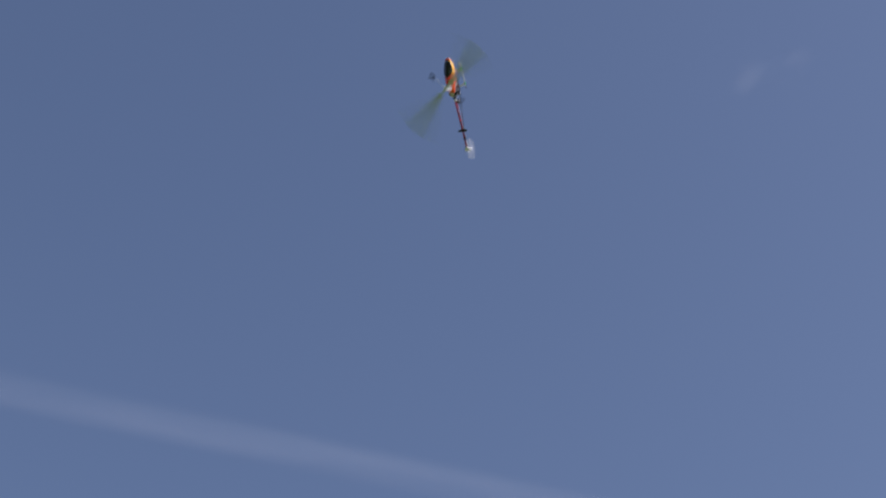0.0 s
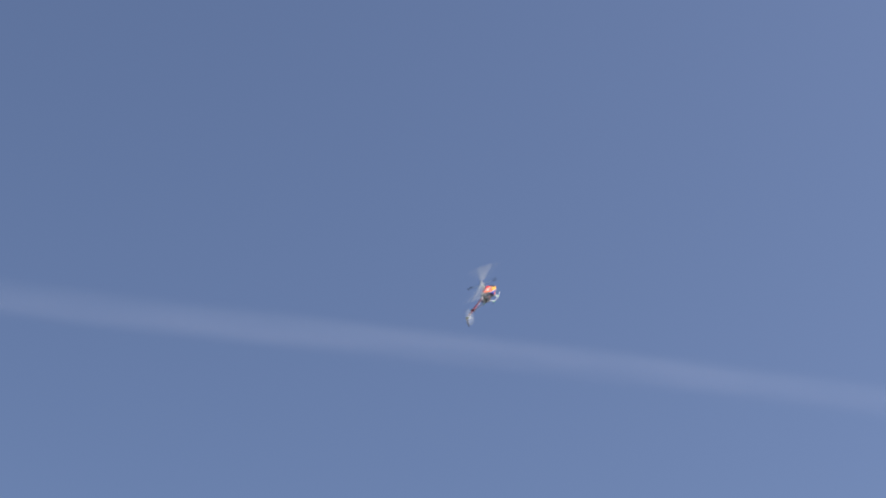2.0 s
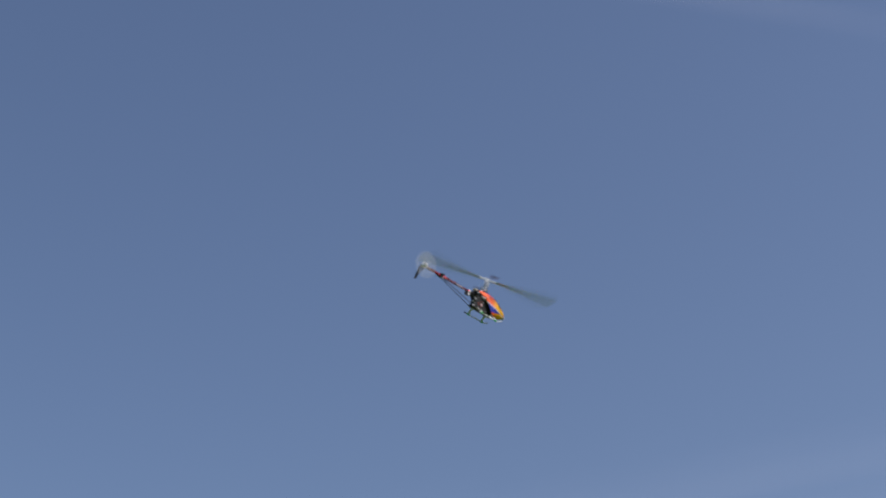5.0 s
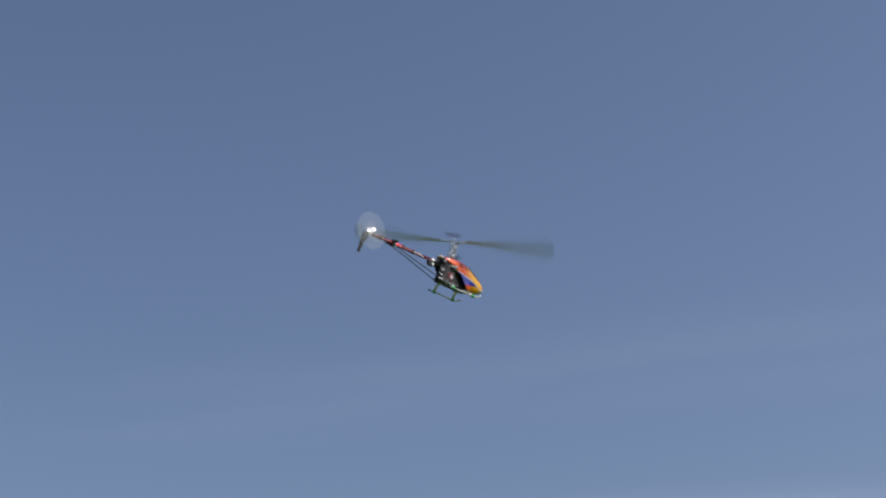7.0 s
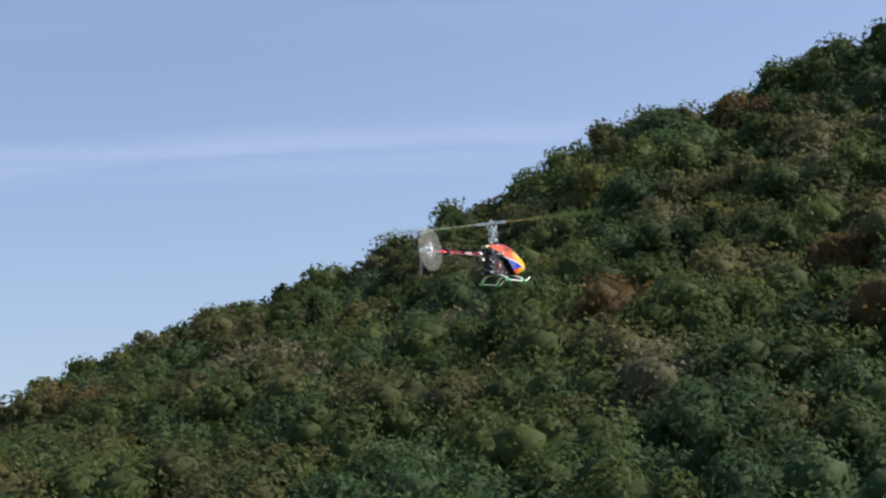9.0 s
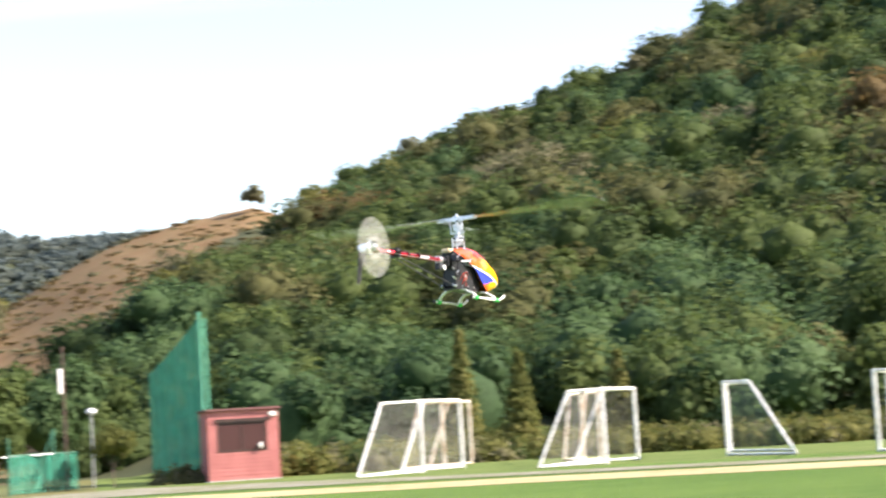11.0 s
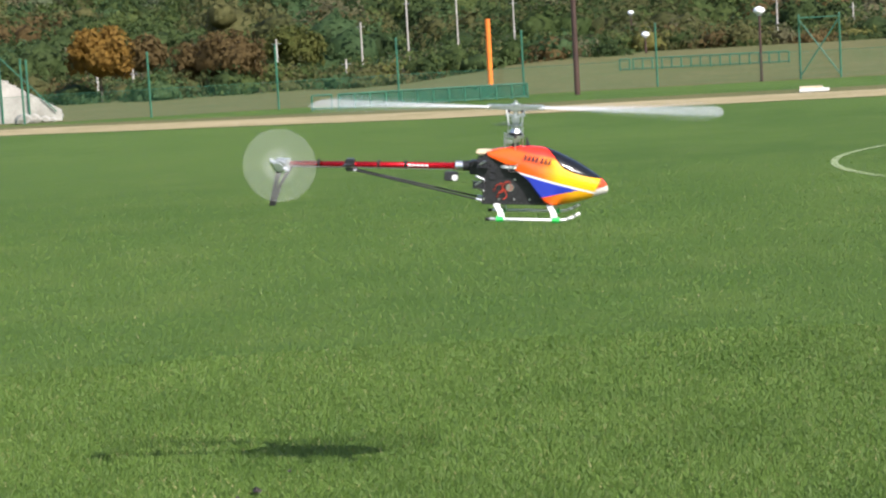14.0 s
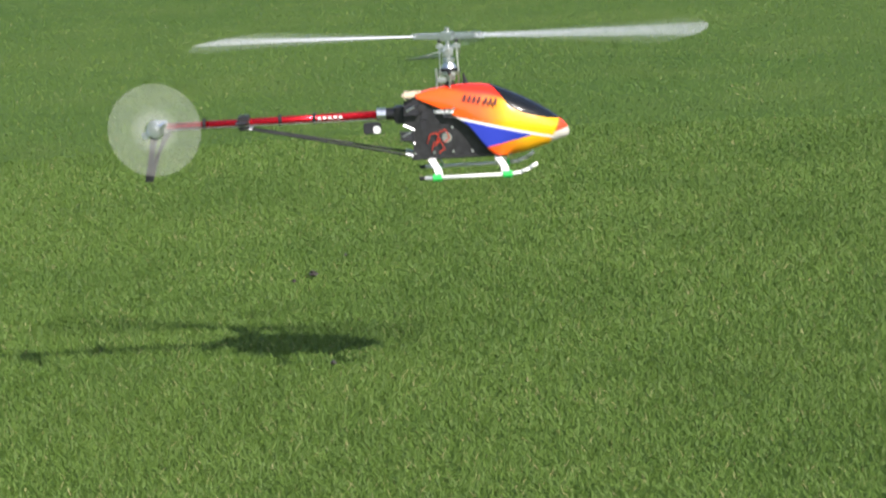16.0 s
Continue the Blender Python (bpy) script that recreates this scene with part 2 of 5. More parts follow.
def land(x, y):
    """The height of the ground."""
    x, y = np.asarray(x, float), np.asarray(y, float)
    d = np.hypot(x, y)
    az = np.degrees(np.arctan2(x, y))
    z = np.zeros_like(d)
    # low grass bank behind the fence on the ball field's side
    side = ease((8 - az) / 4) * (0.12 + 0.88 * ease((az + 21) / 7))
    z = z + side * 0.9 * ease((d - 62) / 22)
    # near wooded hill with its bare spur
    top = 1.5 + 235 * np.tan(np.radians(skyline(NEAR_HILL, az)))
    foot = 84.0 + 22 * ease((20 - az) / 8)
    near = top * np.clip((d - foot) / (235 - foot), 0, 1) ** 1.15
    near = np.where(d > 235, top * (1 - 0.55 * ease((d - 235) / 160)), near)
    z = z + near * ease((az - 5) / 4)
    # rolling woods and the mountain behind the ball field
    lt = np.tan(np.radians(skyline(LEFT_HILL, az)))
    roll = 0.020 * ease((d - 120) / 110) * d * (0.8 + 0.35 * np.sin(az * 0.55 + 1.0) + 0.25 * np.sin(az * 1.3))
    mount = np.maximum(0, 700 * lt - 5) * ease((d - 300) / 420) ** 0.9
    mount = np.where(d > 700, mount * (1 - 0.8 * ease((d - 700) / 250)), mount)
    roll = roll * (1 - ease((d - 330) / 300))
    z = z + np.where(az < 14, roll * ease((14 - az) / 6) + mount, 0)
    ft = np.tan(np.radians(skyline(FAR_RIDGE, az)))
    z = z + 1250 * ft * ease((d - 850) / 400) * (1 - 0.5 * ease((d - 1250) / 800)) * ease((az + 30) / 10) * ease((60 - az) / 20)
    wob = 1.0 * np.sin(x * 0.045 + 1.3) * np.sin(y * 0.038) + 0.5 * np.sin(x * 0.11) * np.sin(y * 0.13 + 2)
    return z + wob * ease((d - 110) / 120) * np.where(az > 5, 0.6, 1.0)


def build_ground():
    rs = np.concatenate([[0.5], np.linspace(3, 50, 12), np.linspace(54, 120, 34), np.linspace(126, 420, 60), np.linspace(435, 1400, 50), np.linspace(1500, 4500, 10)])
    az = np.concatenate([np.linspace(-60, 75, 271), np.linspace(79, 296, 55)])
    A, R = np.meshgrid(np.radians(az), rs)
    X, Y = R * np.sin(A), R * np.cos(A)
    Z = land(X, Y)
    n, m = X.shape
    verts = np.stack([X.ravel(), Y.ravel(), Z.ravel()], 1)
    faces, idx = [], []
    for i in range(n - 1):
        for j in range(m):
            k = (j + 1) % m
            faces.append((i * m + j, i * m + k, (i + 1) * m + k, (i + 1) * m + j))
            a = math.degrees(A[i, j])
            r = rs[i]
            if r < 60:
                mat = 0
            elif r < 92 or (a < 8 and r < 128):
                mat = 4 if 15 < a < 80 else 1
            elif 6 < a < 21.6 and 70 < r < 330 and a < 14.5 + 7.4 * ease((r - 150) / 85):
                mat = 2
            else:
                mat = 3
            idx.append(mat)
    faces.append(tuple(range(m)))
    idx.append(0)
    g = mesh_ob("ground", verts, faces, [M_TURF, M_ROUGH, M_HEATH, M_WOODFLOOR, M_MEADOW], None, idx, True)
    return tagged(g, "mown green sports turf running into wooded hills", "ground", kind="structure")


ground = build_ground()


def ribbon(name, pts, width, mat, lift, label, category="ground"):
    """A flat strip along points, lying on the ground."""
    v, f = [], []
    pts = [Vector(p) for p in pts]
    for i, p in enumerate(pts):
        d = (pts[min(i + 1, len(pts) - 1)] - pts[max(i - 1, 0)])
        nrm = Vector((-d.y, d.x, 0)).normalized()
        w = width[i] if isinstance(width, list) else width
        for s in (-0.5, 0.5):
            q = p + nrm * w * s
            v.append((q.x, q.y, float(land(q.x, q.y)) + lift))
        if i:
            f.append((2 * i - 2, 2 * i, 2 * i + 1, 2 * i - 1))
    return tagged(mesh_ob(name, v, f, mat), label, category, kind="structure")

# ---- trees ----
rng = np.random.default_rng(7)


def ico(sub):
    bm = B()
    bmesh.ops.create_icosphere(bm, subdivisions=sub, radius=1)
    bm.verts.ensure_lookup_table()
    v = np.array([x.co[:] for x in bm.verts])
    f = np.array([[x.index for x in q.verts] for q in bm.faces])
    bm.free()
    return v, f


ICO = {1: ico(1), 2: ico(2)}


class Leaves:
    """Collects clumps of leaves for one mesh."""

    def __init__(self):
        self.v, self.q, self.t, self.qi, self.ti, self.tint, self.n = [], [], [], [], [], [], 0

    def clumps(self, pts, nrm, size, mat, tint=None, jitter=0.42):
        k = len(pts)
        nrm = nrm / (np.linalg.norm(nrm, axis=1)[:, None] + 1e-9) + rng.normal(0, jitter, (k, 3))
        nrm /= np.linalg.norm(nrm, axis=1)[:, None]
        a = np.cross(nrm, rng.normal(0, 1, (k, 3)))
        a /= np.linalg.norm(a, axis=1)[:, None] + 1e-9
        b = np.cross(nrm, a)
        s = size * rng.uniform(0.55, 1.35, (k, 1))
        e = rng.uniform(0.6, 1.15, (k, 3, 1))
        tri = np.stack([pts + a * s * e[:, 0], pts - a * s * 0.6 * e[:, 1] + b * s * 0.8, pts - a * s * 0.5 - b * s * 0.9 * e[:, 2]], 1)
        tri[:, 1] += nrm * s * 0.2
        self.v.append(tri.reshape(-1, 3))
        self.q.append(np.arange(3 * k).reshape(k, 3) + self.n)
        self.qi.append(np.full(k, mat))
        self.tint.append(np.full(3 * k, rng.uniform(0.1, 0.9)) if tint is None else np.repeat(np.broadcast_to(tint, k), 3))
        self.n += 3 * k

    def core(self, c, r, mat=7, sub=1, tint=None):
        iv, jf = ICO[sub]
        v = iv * np.asarray(r) * rng.uniform(0.86, 1.10, (len(iv), 1)) + np.asarray(c)
        self.v.append(v)
        self.t.append(jf + self.n)
        self.ti.append(np.full(len(jf), mat))
        self.tint.append(np.full(len(v), rng.uniform(0.1, 0.9) if tint is None else tint))
        self.n += len(v)

    def round_crown(self, c, r, h, mat, leaves=260, size=0.34, lobes=7, low=0.1):
        """A broad crown whose base centre is c, of radius r and height h, out of uneven leafy boughs."""
        own = rng.uniform(0.05, 0.95)
        mid = np.asarray(c, float) + np.array([0, 0, h * (0.5 + 0.5 * low)])
        semi = np.array([r, r, h * (0.5 - 0.5 * low)])
        self.core(mid, semi * 0.70, mat, 1, own)
        i = np.arange(lobes)
        up = -0.55 + 1.5 * (i + rng.uniform(0.1, 0.9, lobes)) / lobes
        ang = i * 2.4 + rng.uniform(0, 1.1, lobes)
        flat = np.sqrt(np.clip(1 - up ** 2, 0.02, 1))
        d = np.stack([flat * np.cos(ang), flat * np.sin(ang), up], 1)
        lc = mid + d * semi * rng.uniform(0.52, 0.76, (lobes, 1))
        lr = r * rng.uniform(0.32, 0.54, (lobes, 1)) * np.array([1, 1, 0.9 if mat < 9 else 0.55])
        tone = np.clip(own + rng.uniform(-0.15, 0.15, lobes), 0, 1)
        for j in range(lobes):
            self.core(lc[j], lr[j] * (0.74 if mat < 9 else 0.55), mat, 1, tone[j])
        per = max(5, leaves // lobes)
        j = np.repeat(i, per)
        n = rng.normal(0, 1, (len(j), 3)) + d[j] * 0.7
        n[:, 2] += 0.35
        n /= np.linalg.norm(n, axis=1)[:, None]
        self.clumps(lc[j] + n * lr[j] * rng.uniform(0.70, 1.20, (len(j), 1)), n + np.array([0, 0, 0.25 if mat < 9 else 1.5]), size, mat, tone[j], 0.4 if mat < 9 else 0.22)

    def cone_crown(self, c, r, h, mat, leaves=320, size=0.3):
        c = np.asarray(c, float)
        tiers = 9
        per = leaves // tiers
        for i in range(tiers):
            u = i / tiers
            rr = r * (1 - u) ** 0.85 + 0.06 * r
            ang = rng.uniform(0, 6.28, per)
            rad = rr * rng.uniform(0.55, 1.08, per)
            p = np.stack([rad * np.cos(ang), rad * np.sin(ang), h * (u + rng.uniform(-0.03, 0.10, per)) - 0.15 * rad], 1)
            n = np.stack([np.cos(ang), np.sin(ang), np.full(per, 0.6)], 1)
            self.clumps(c + p, n, size * (1 - 0.4 * u), mat)
            self.core(c + np.array([0, 0, h * (u + 0.03)]), np.array([rr * 0.72, rr * 0.72, h / tiers * 0.9]), mat)

    def tuft(self, c, r, h, mat, leaves, size):
        """Loose scrub with no core to speak of."""
        p = rng.normal(0, 1, (leaves, 3))
        p /= np.linalg.norm(p, axis=1)[:, None]
        p[:, 2] = np.abs(p[:, 2])
        self.clumps(np.asarray(c) + p * np.array([r, r, h]) * rng.uniform(0.6, 1.05, (leaves, 1)), p, size, mat)
        self.core(np.asarray(c) + np.array([0, 0, h * 0.35]), np.array([r * 0.5, r * 0.5, h * 0.4]), mat)

    def object(self, name, parent=None):
        v = np.concatenate(self.v)
        q = np.concatenate(self.q) if self.q else np.zeros((0, 3), int)
        t = np.concatenate(self.t) if self.t else np.zeros((0, 3), int)
        me = bpy.data.meshes.new(name)
        me.vertices.add(len(v))
        me.vertices.foreach_set("co", v.ravel())
        me.loops.add(q.size + t.size)
        me.loops.foreach_set("vertex_index", np.concatenate([q.ravel(), t.ravel()]).astype(np.int32))
        me.polygons.add(len(q) + len(t))
        starts = np.concatenate([np.arange(len(q)) * 3, q.size + np.arange(len(t)) * 3])
        me.polygons.foreach_set("loop_start", starts.astype(np.int32))
        me.polygons.foreach_set("material_index", np.concatenate(self.qi + self.ti).astype(np.int32))
        me.polygons.foreach_set("use_smooth", np.arange(len(q) + len(t)) >= len(q))
        me.attributes.new("tint", "FLOAT", "POINT").data.foreach_set("value", np.concatenate(self.tint).astype(np.float32))
        for m in LEAF:
            me.materials.append(m)
        me.update(calc_edges=True)
        ob = new(name, me)
        if parent:
            ob.parent = parent
        return ob


def scatter(az0, az1, d0, d1, step):
    """Places on the plan, about step metres apart, uneven."""
    out = []
    d = d0
    while d < d1:
        n = max(1, int(radians(az1 - az0) * d / step))
        for i in range(n):
            a = az0 + (az1 - az0) * (i + rng.uniform(0.05, 0.95)) / n
            out.append((a, d + rng.uniform(-0.5, 0.5) * step))
        d += step * 0.95
    return out


def pick(weights):
    r = rng.random() * sum(w for _, w in weights)
    for m, w in weights:
        r -= w
        if r <= 0:
            return m
    return weights[0][0]


def bare_edge(d):
    return 14.8 + 7.6 * float(ease((d - 118) / 72))


def near_wood():
    lv = Leaves()
    for a, d in scatter(14.2, 54, 88, 244, 5.6):
        if a < bare_edge(d) + rng.uniform(-0.6, 0.8) or (a < 20 and d < 100):
            continue
        p = spot(a, d)
        z = float(land(p.x, p.y))
        low = d < 125
        dens = 1.0 if a < 48 else 0.25
        r = rng.uniform(2.8, 6.0) * (0.9 if low else 1.0)
        h = rng.uniform(6.4, 9.6) * (0.85 if low else 1.0)
        kind = pick([(0, 2.4), (1, 3.4), (8, 5.5), (2, 0.7)] if low else [(0, 2.6), (1, 3.4), (2, 3.0), (3, 0.45), (4, 0.25), (5, 0.3), (8, 1.5)])
        n = int((2000 if d < 125 else 1700 if d < 180 else 1500) * dens)
        if rng.random() < 0.012:
            lv.cone_crown((p.x, p.y, z - 0.3), r * 0.62, h * 0.85, 0, n, 0.36)
        else:
            lv.round_crown((p.x, p.y, z - 2.7), r, h, kind, n, 0.14 + 0.0008 * d, 12, 0.0)
    return tagged(lv.object("wood"), "dense mixed broadleaf wood in early autumn colour covering a steep hill", "woodland", kind="stuff")


def left_woods():
    lv = Leaves()
    for a, d in scatter(-38, 13, 128, 350, 7.2):
        if d > 150 and a > 9 or (a > 6.5 and d > 90):
            if a > 7.6:
                continue
        p = spot(a, d)
        z = float(land(p.x, p.y))
        r, h = rng.uniform(3.0, 5.8), rng.uniform(5.0, 8.2) * (0.75 if d < 160 else 1)
        kind = pick([(0, 3.0), (1, 3.0), (2, 3.2), (3, 0.6), (4, 0.3 if d < 190 else 0.15), (5, 0.2), (8, 1.2)])
        lv.round_crown((p.x, p.y, z - 2.0), r, h, kind, 900 if d < 200 else 600, 0.13 + 0.0008 * d, 9, 0.0)
    return tagged(lv.object("wood"), "rolling green and rust coloured wood beyond the ball field", "woodland", kind="stuff")


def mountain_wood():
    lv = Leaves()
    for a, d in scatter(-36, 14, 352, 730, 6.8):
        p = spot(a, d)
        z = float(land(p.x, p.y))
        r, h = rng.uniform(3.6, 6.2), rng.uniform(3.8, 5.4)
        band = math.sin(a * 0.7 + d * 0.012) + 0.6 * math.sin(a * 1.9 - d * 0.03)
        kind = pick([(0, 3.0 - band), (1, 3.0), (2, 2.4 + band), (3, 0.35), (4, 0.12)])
        # kind + 9 picks the leaf colours with haze painted in
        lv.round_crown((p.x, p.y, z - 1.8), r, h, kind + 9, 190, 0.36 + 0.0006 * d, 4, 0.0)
    return tagged(lv.object("wood"), "distant wooded mountainside in dull green and brown, haze put into the colour", "woodland", kind="stuff")


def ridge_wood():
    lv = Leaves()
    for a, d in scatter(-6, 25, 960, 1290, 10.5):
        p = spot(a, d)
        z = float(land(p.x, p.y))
        # 14 and 15: ridge leaves whose colour carries the haze
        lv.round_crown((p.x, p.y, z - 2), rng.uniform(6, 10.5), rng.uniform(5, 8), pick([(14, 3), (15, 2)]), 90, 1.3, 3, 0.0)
    return tagged(lv.object("wood"), "dark wood on the farthest ridge, haze put into its leaf colour", "woodland", kind="stuff")


near_wood()
left_woods()
mountain_wood()
ridge_wood()

# ---- field markings ----
def arc_points(cx, cy, r, a0, a1, n=60):
    return [(cx + r * math.cos(radians(a0 + (a1 - a0) * i / n)), cy + r * math.sin(radians(a0 + (a1 - a0) * i / n)), 0) for i in range(n + 1)]


TRACK = [(-80, 80), (-60, 66), (-45, 58.5), (-31, 52.5), (-24, 48.2), (-18, 45.4), (-11, 45.0), (-5, 44.8), (0, 46.2), (6, 49), (12, 51.8), (16, 53.0), (22.5, 51.0), (28.8, 50.0), (41, 48.2), (55, 49), (75, 58)]
ribbon("track", [spot(a, d) for a, d in TRACK], 4.6, M_TRACK, 0.012, "narrow sandy running track round the turf", "running track")
ribbon("track_verge", [spot(a, d + 3.9) for a, d in TRACK if a < 9], 3.2, M_ROUGH, 0.010, "dull grass verge beyond the track", "verge")
ribbon("gravel_path", [spot(-2, 66), spot(6, 61.5), spot(12, 61.8), spot(16, 63), spot(20, 60.5), spot(24, 58), spot(30, 55.6), spot(40, 53.5), spot(55, 55)], [0.2, 1.0, 3.5, 9.0, 6.0, 3.5, 3.0, 3.0, 3.0], M_PATH, 0.016, "grey gravel path behind the track", "path")
ribbon("circle_line", arc_points(3.35, 22.9, 6.0, 40, 312, 90), 0.085, M_LINE, 0.006, "worn white chalk circle on the turf", "field line")
ribbon("touch_line", [(4.6, 16.2, 0), (6.5, 20.5, 0), (8.62, 25.1, 0), (11.4, 30.7, 0), (16.4, 41.4, 0)], [0.09, 0.09, 0.10, 0.11, 0.13], M_LINE, 0.006, "worn white chalk line on the turf", "field line")
ribbon("bare_patch", [(6.1, 25.2, 0), (7.0, 24.9, 0), (8.2, 24.4, 0), (9.0, 24.2, 0)], [0.15, 1.0, 1.2, 0.2], soil("bare_soil", (0.26, 0.23, 0.13), (0.12, 0.16, 0.05), (0.32, 0.28, 0.18), 2.0), 0.004, "bare soil patch in the turf", "bare ground")
ribbon("earth_track", [spot(10.2, 88), spot(10.5, 100), spot(10.35, 118), spot(10.6, 140), spot(10.9, 165), spot(10.9, 190), spot(10.6, 215)], [2.2, 2.4, 2.2, 2.4, 3.0, 3.4, 3.0], M_EARTH, 0.05, "reddish earth track climbing the bare spur", "dirt track")


# ---- goals ----
def goal(p1, p2, b1, b2, top1, mat, label, old=False):
    """A football goal: p1, p2 front posts, b1, b2 rear feet, top1 the rear end of the upper side bar on p1's side."""
    h = 2.44
    mid = (p1 + p2) / 2
    g = base("football_goal", Matrix.Translation(mid), label, "football goal", "football goals")
    L = lambda p, z=0.0: Vector((p.x - mid.x, p.y - mid.y, z))
    t2 = p2 + (top1 - p1)
    r = 0.06
    for p in (p1, p2):
        part("post", rod(B(), L(p), L(p, h), r, seg=14), mat, g)
    part("crossbar", rod(B(), L(p1, h), L(p2, h), r, seg=14), mat, g)
    for a, t, b in ((p1, top1, b1), (p2, t2, b2)):
        part("side_frame", pipe(B(), [L(a, h), L(t, h - 0.02), L(b, 0.05)], 0.045, 10), mat, g)
        part("ground_bar", rod(B(), L(a, 0.05), L(b, 0.05), 0.042, seg=10), mat, g)
    part("rear_bar", rod(B(), L(b1, 0.05), L(b2, 0.05), 0.042, seg=10), mat, g)
    for s, (a, t, b) in enumerate(((p1, top1, b1), (p2, t2, b2))):
        part("net", sheet([L(a, h), L(t, h - 0.02), L(b, 0.05), L(a, 0.05)], 0.02), M_GOALNET, g, "pale mesh goal net")
    part("net", sheet([L(top1, h - 0.02), L(t2, h - 0.02), L(b2, 0.05), L(b1, 0.05)], 0.02), M_GOALNET, g, "pale mesh goal net")
    part("net", sheet([L(p1, h), L(p2, h), L(t2, h - 0.02), L(top1, h - 0.02)], 0.02), M_GOALNET, g, "pale mesh goal net")
    return g


def sheet(corners, sag=0.05, n=6):
    """A slack net between four corners."""
    bm = B()
    a, b, c, d = corners
    nrm = (b - a).cross(d - a).normalized()
    g = [[None] * (n + 1) for _ in range(n + 1)]
    for i in range(n + 1):
        for j in range(n + 1):
            u, v = i / n, j / n
            p = a.lerp(b, u).lerp(d.lerp(c, u), v)
            p = p + nrm * sag * math.sin(math.pi * u) * math.sin(math.pi * v) + nrm * 0.02 * math.sin(9 * u + 5 * v)
            g[i][j] = bm.verts.new(p)
    for i in range(n):
        for j in range(n):
            bm.faces.new((g[i][j], g[i + 1][j], g[i + 1][j + 1], g[i][j + 1]))
    return bm


WG = "white-painted steel football goal with a pale net behind the track"
goal(spot(25.2, 65.2), spot(26.4, 69.0), spot(23.24, 63.0), spot(24.55, 67.0), spot(24.05, 64.2), M_WHITE, WG)
goal(spot(30.7, 62.3), spot(31.65, 65.8), spot(28.68, 61.3), spot(29.75, 64.8), spot(29.69, 61.8), M_WHITE, WG)
goal(spot(34.33, 63.7), spot(34.40, 69.0), spot(36.32, 60.2), spot(36.25, 65.4), spot(35.08, 62.6), M_WHITE, WG)
goal(spot(38.72, 58.6), spot(39.1, 62.6), spot(40.75, 57.2), spot(40.95, 61.2), spot(39.55, 58.0), M_WHITE, WG)
goal(spot(25.85, 72.0), spot(26.68, 74.5), spot(24.6, 70.8), spot(25.4, 73.2), spot(25.2, 71.4), M_WHITE_OLD, "old goal with stained and rusty steel posts", True)
goal(spot(30.55, 68.5), spot(30.05, 71.0), spot(29.9, 67.4), spot(29.45, 70.0), spot(30.2, 68.1), M_WHITE_OLD, "old goal with stained and rusty steel posts", True)


# ---- hut ----
def hut():
    c = spot(19.75, 71.0)
    h = base("hut", Matrix.Translation(c) @ pose(0, 0, 0, 0, 0, -12), "small faded red prefabricated hut with an open front window", "hut")
    w, d, t = 1.30, 1.1, 2.55
    # lapped boards leave the window open
    n = 17
    for i in range(n):
        z0, z1 = 0.04 + t * i / n * 0.985, 0.04 + t * (i + 1) / n * 0.985
        spans = [(-w, w)] if z1 < 1.10 or z0 > 2.12 else [(-w, -0.92), (0.85, w)]
        for x0, x1 in spans:
            part("board", box(B(), x0, x1, -d - 0.02, -d + 0.02, z0 + 0.004, z1, 0.008), M_PINK, h)
        for s in (-1, 1):
            part("board", box(B(), s * w - 0.02, s * w + 0.02, -d + 0.02, d, z0 + 0.004, z1, 0.008), M_PINK, h)
    part("rear_wall", box(B(), -w, w, d - 0.03, d + 0.03, 0.0, t), M_PINK, h)
    part("floor_slab", box(B(), -w - 0.05, w + 0.05, -d - 0.05, d + 0.05, -0.1, 0.045), M_CONC, h)
    part("roof", box(B(), -w - 0.10, w + 0.10, -d - 0.14, d + 0.10, t, t + 0.09, 0.02), worn("dull_red_roof", (0.20, 0.08, 0.075), (0.14, 0.06, 0.055), 0.6, 0, 1.5), h)
    part("back_board", box(B(), -w + 0.05, w - 0.05, 0.2, 0.24, 0.06, t - 0.05), M_DARK, h)
    wf = part("window_frame", box(box(box(box(B(), -0.94, 0.87, -d - 0.035, -d + 0.01, 1.06, 1.12), -0.94, 0.87, -d - 0.035, -d + 0.01, 2.08, 2.14), -0.94, -0.89, -d - 0.035, -d + 0.01, 1.12, 2.08), 0.82, 0.87, -d - 0.035, -d + 0.01, 1.12, 2.08), M_BROWN, h)
    part("mullion", box(B(), -0.06, -0.02, -d - 0.02, -d + 0.01, 1.12, 2.08), M_BROWN, wf)
    for x0, x1 in ((-0.89, -0.06), (-0.02, 0.82)):
        part("pane", box(B(), x0, x1, -d - 0.004, -d + 0.004, 1.12, 2.08), M_GLASS, wf)
    part("shutter_box", box(B(), -1.02, 0.95, -d - 0.07, -d - 0.02, 2.14, 2.26, 0.01), M_BROWN, h, "dark shutter box over the window")
    part("vent", box(B(), 0.98, 1.24, -d - 0.10, -d - 0.02, 2.28, 2.46, 0.015), M_WHITE, h, "white vent box")
    part("jug", ball(B(), (0.62, -d - 0.09, 1.24), 0.08, 10, (1, 1, 1.5)), M_WHITE, h)
    return h


hut()


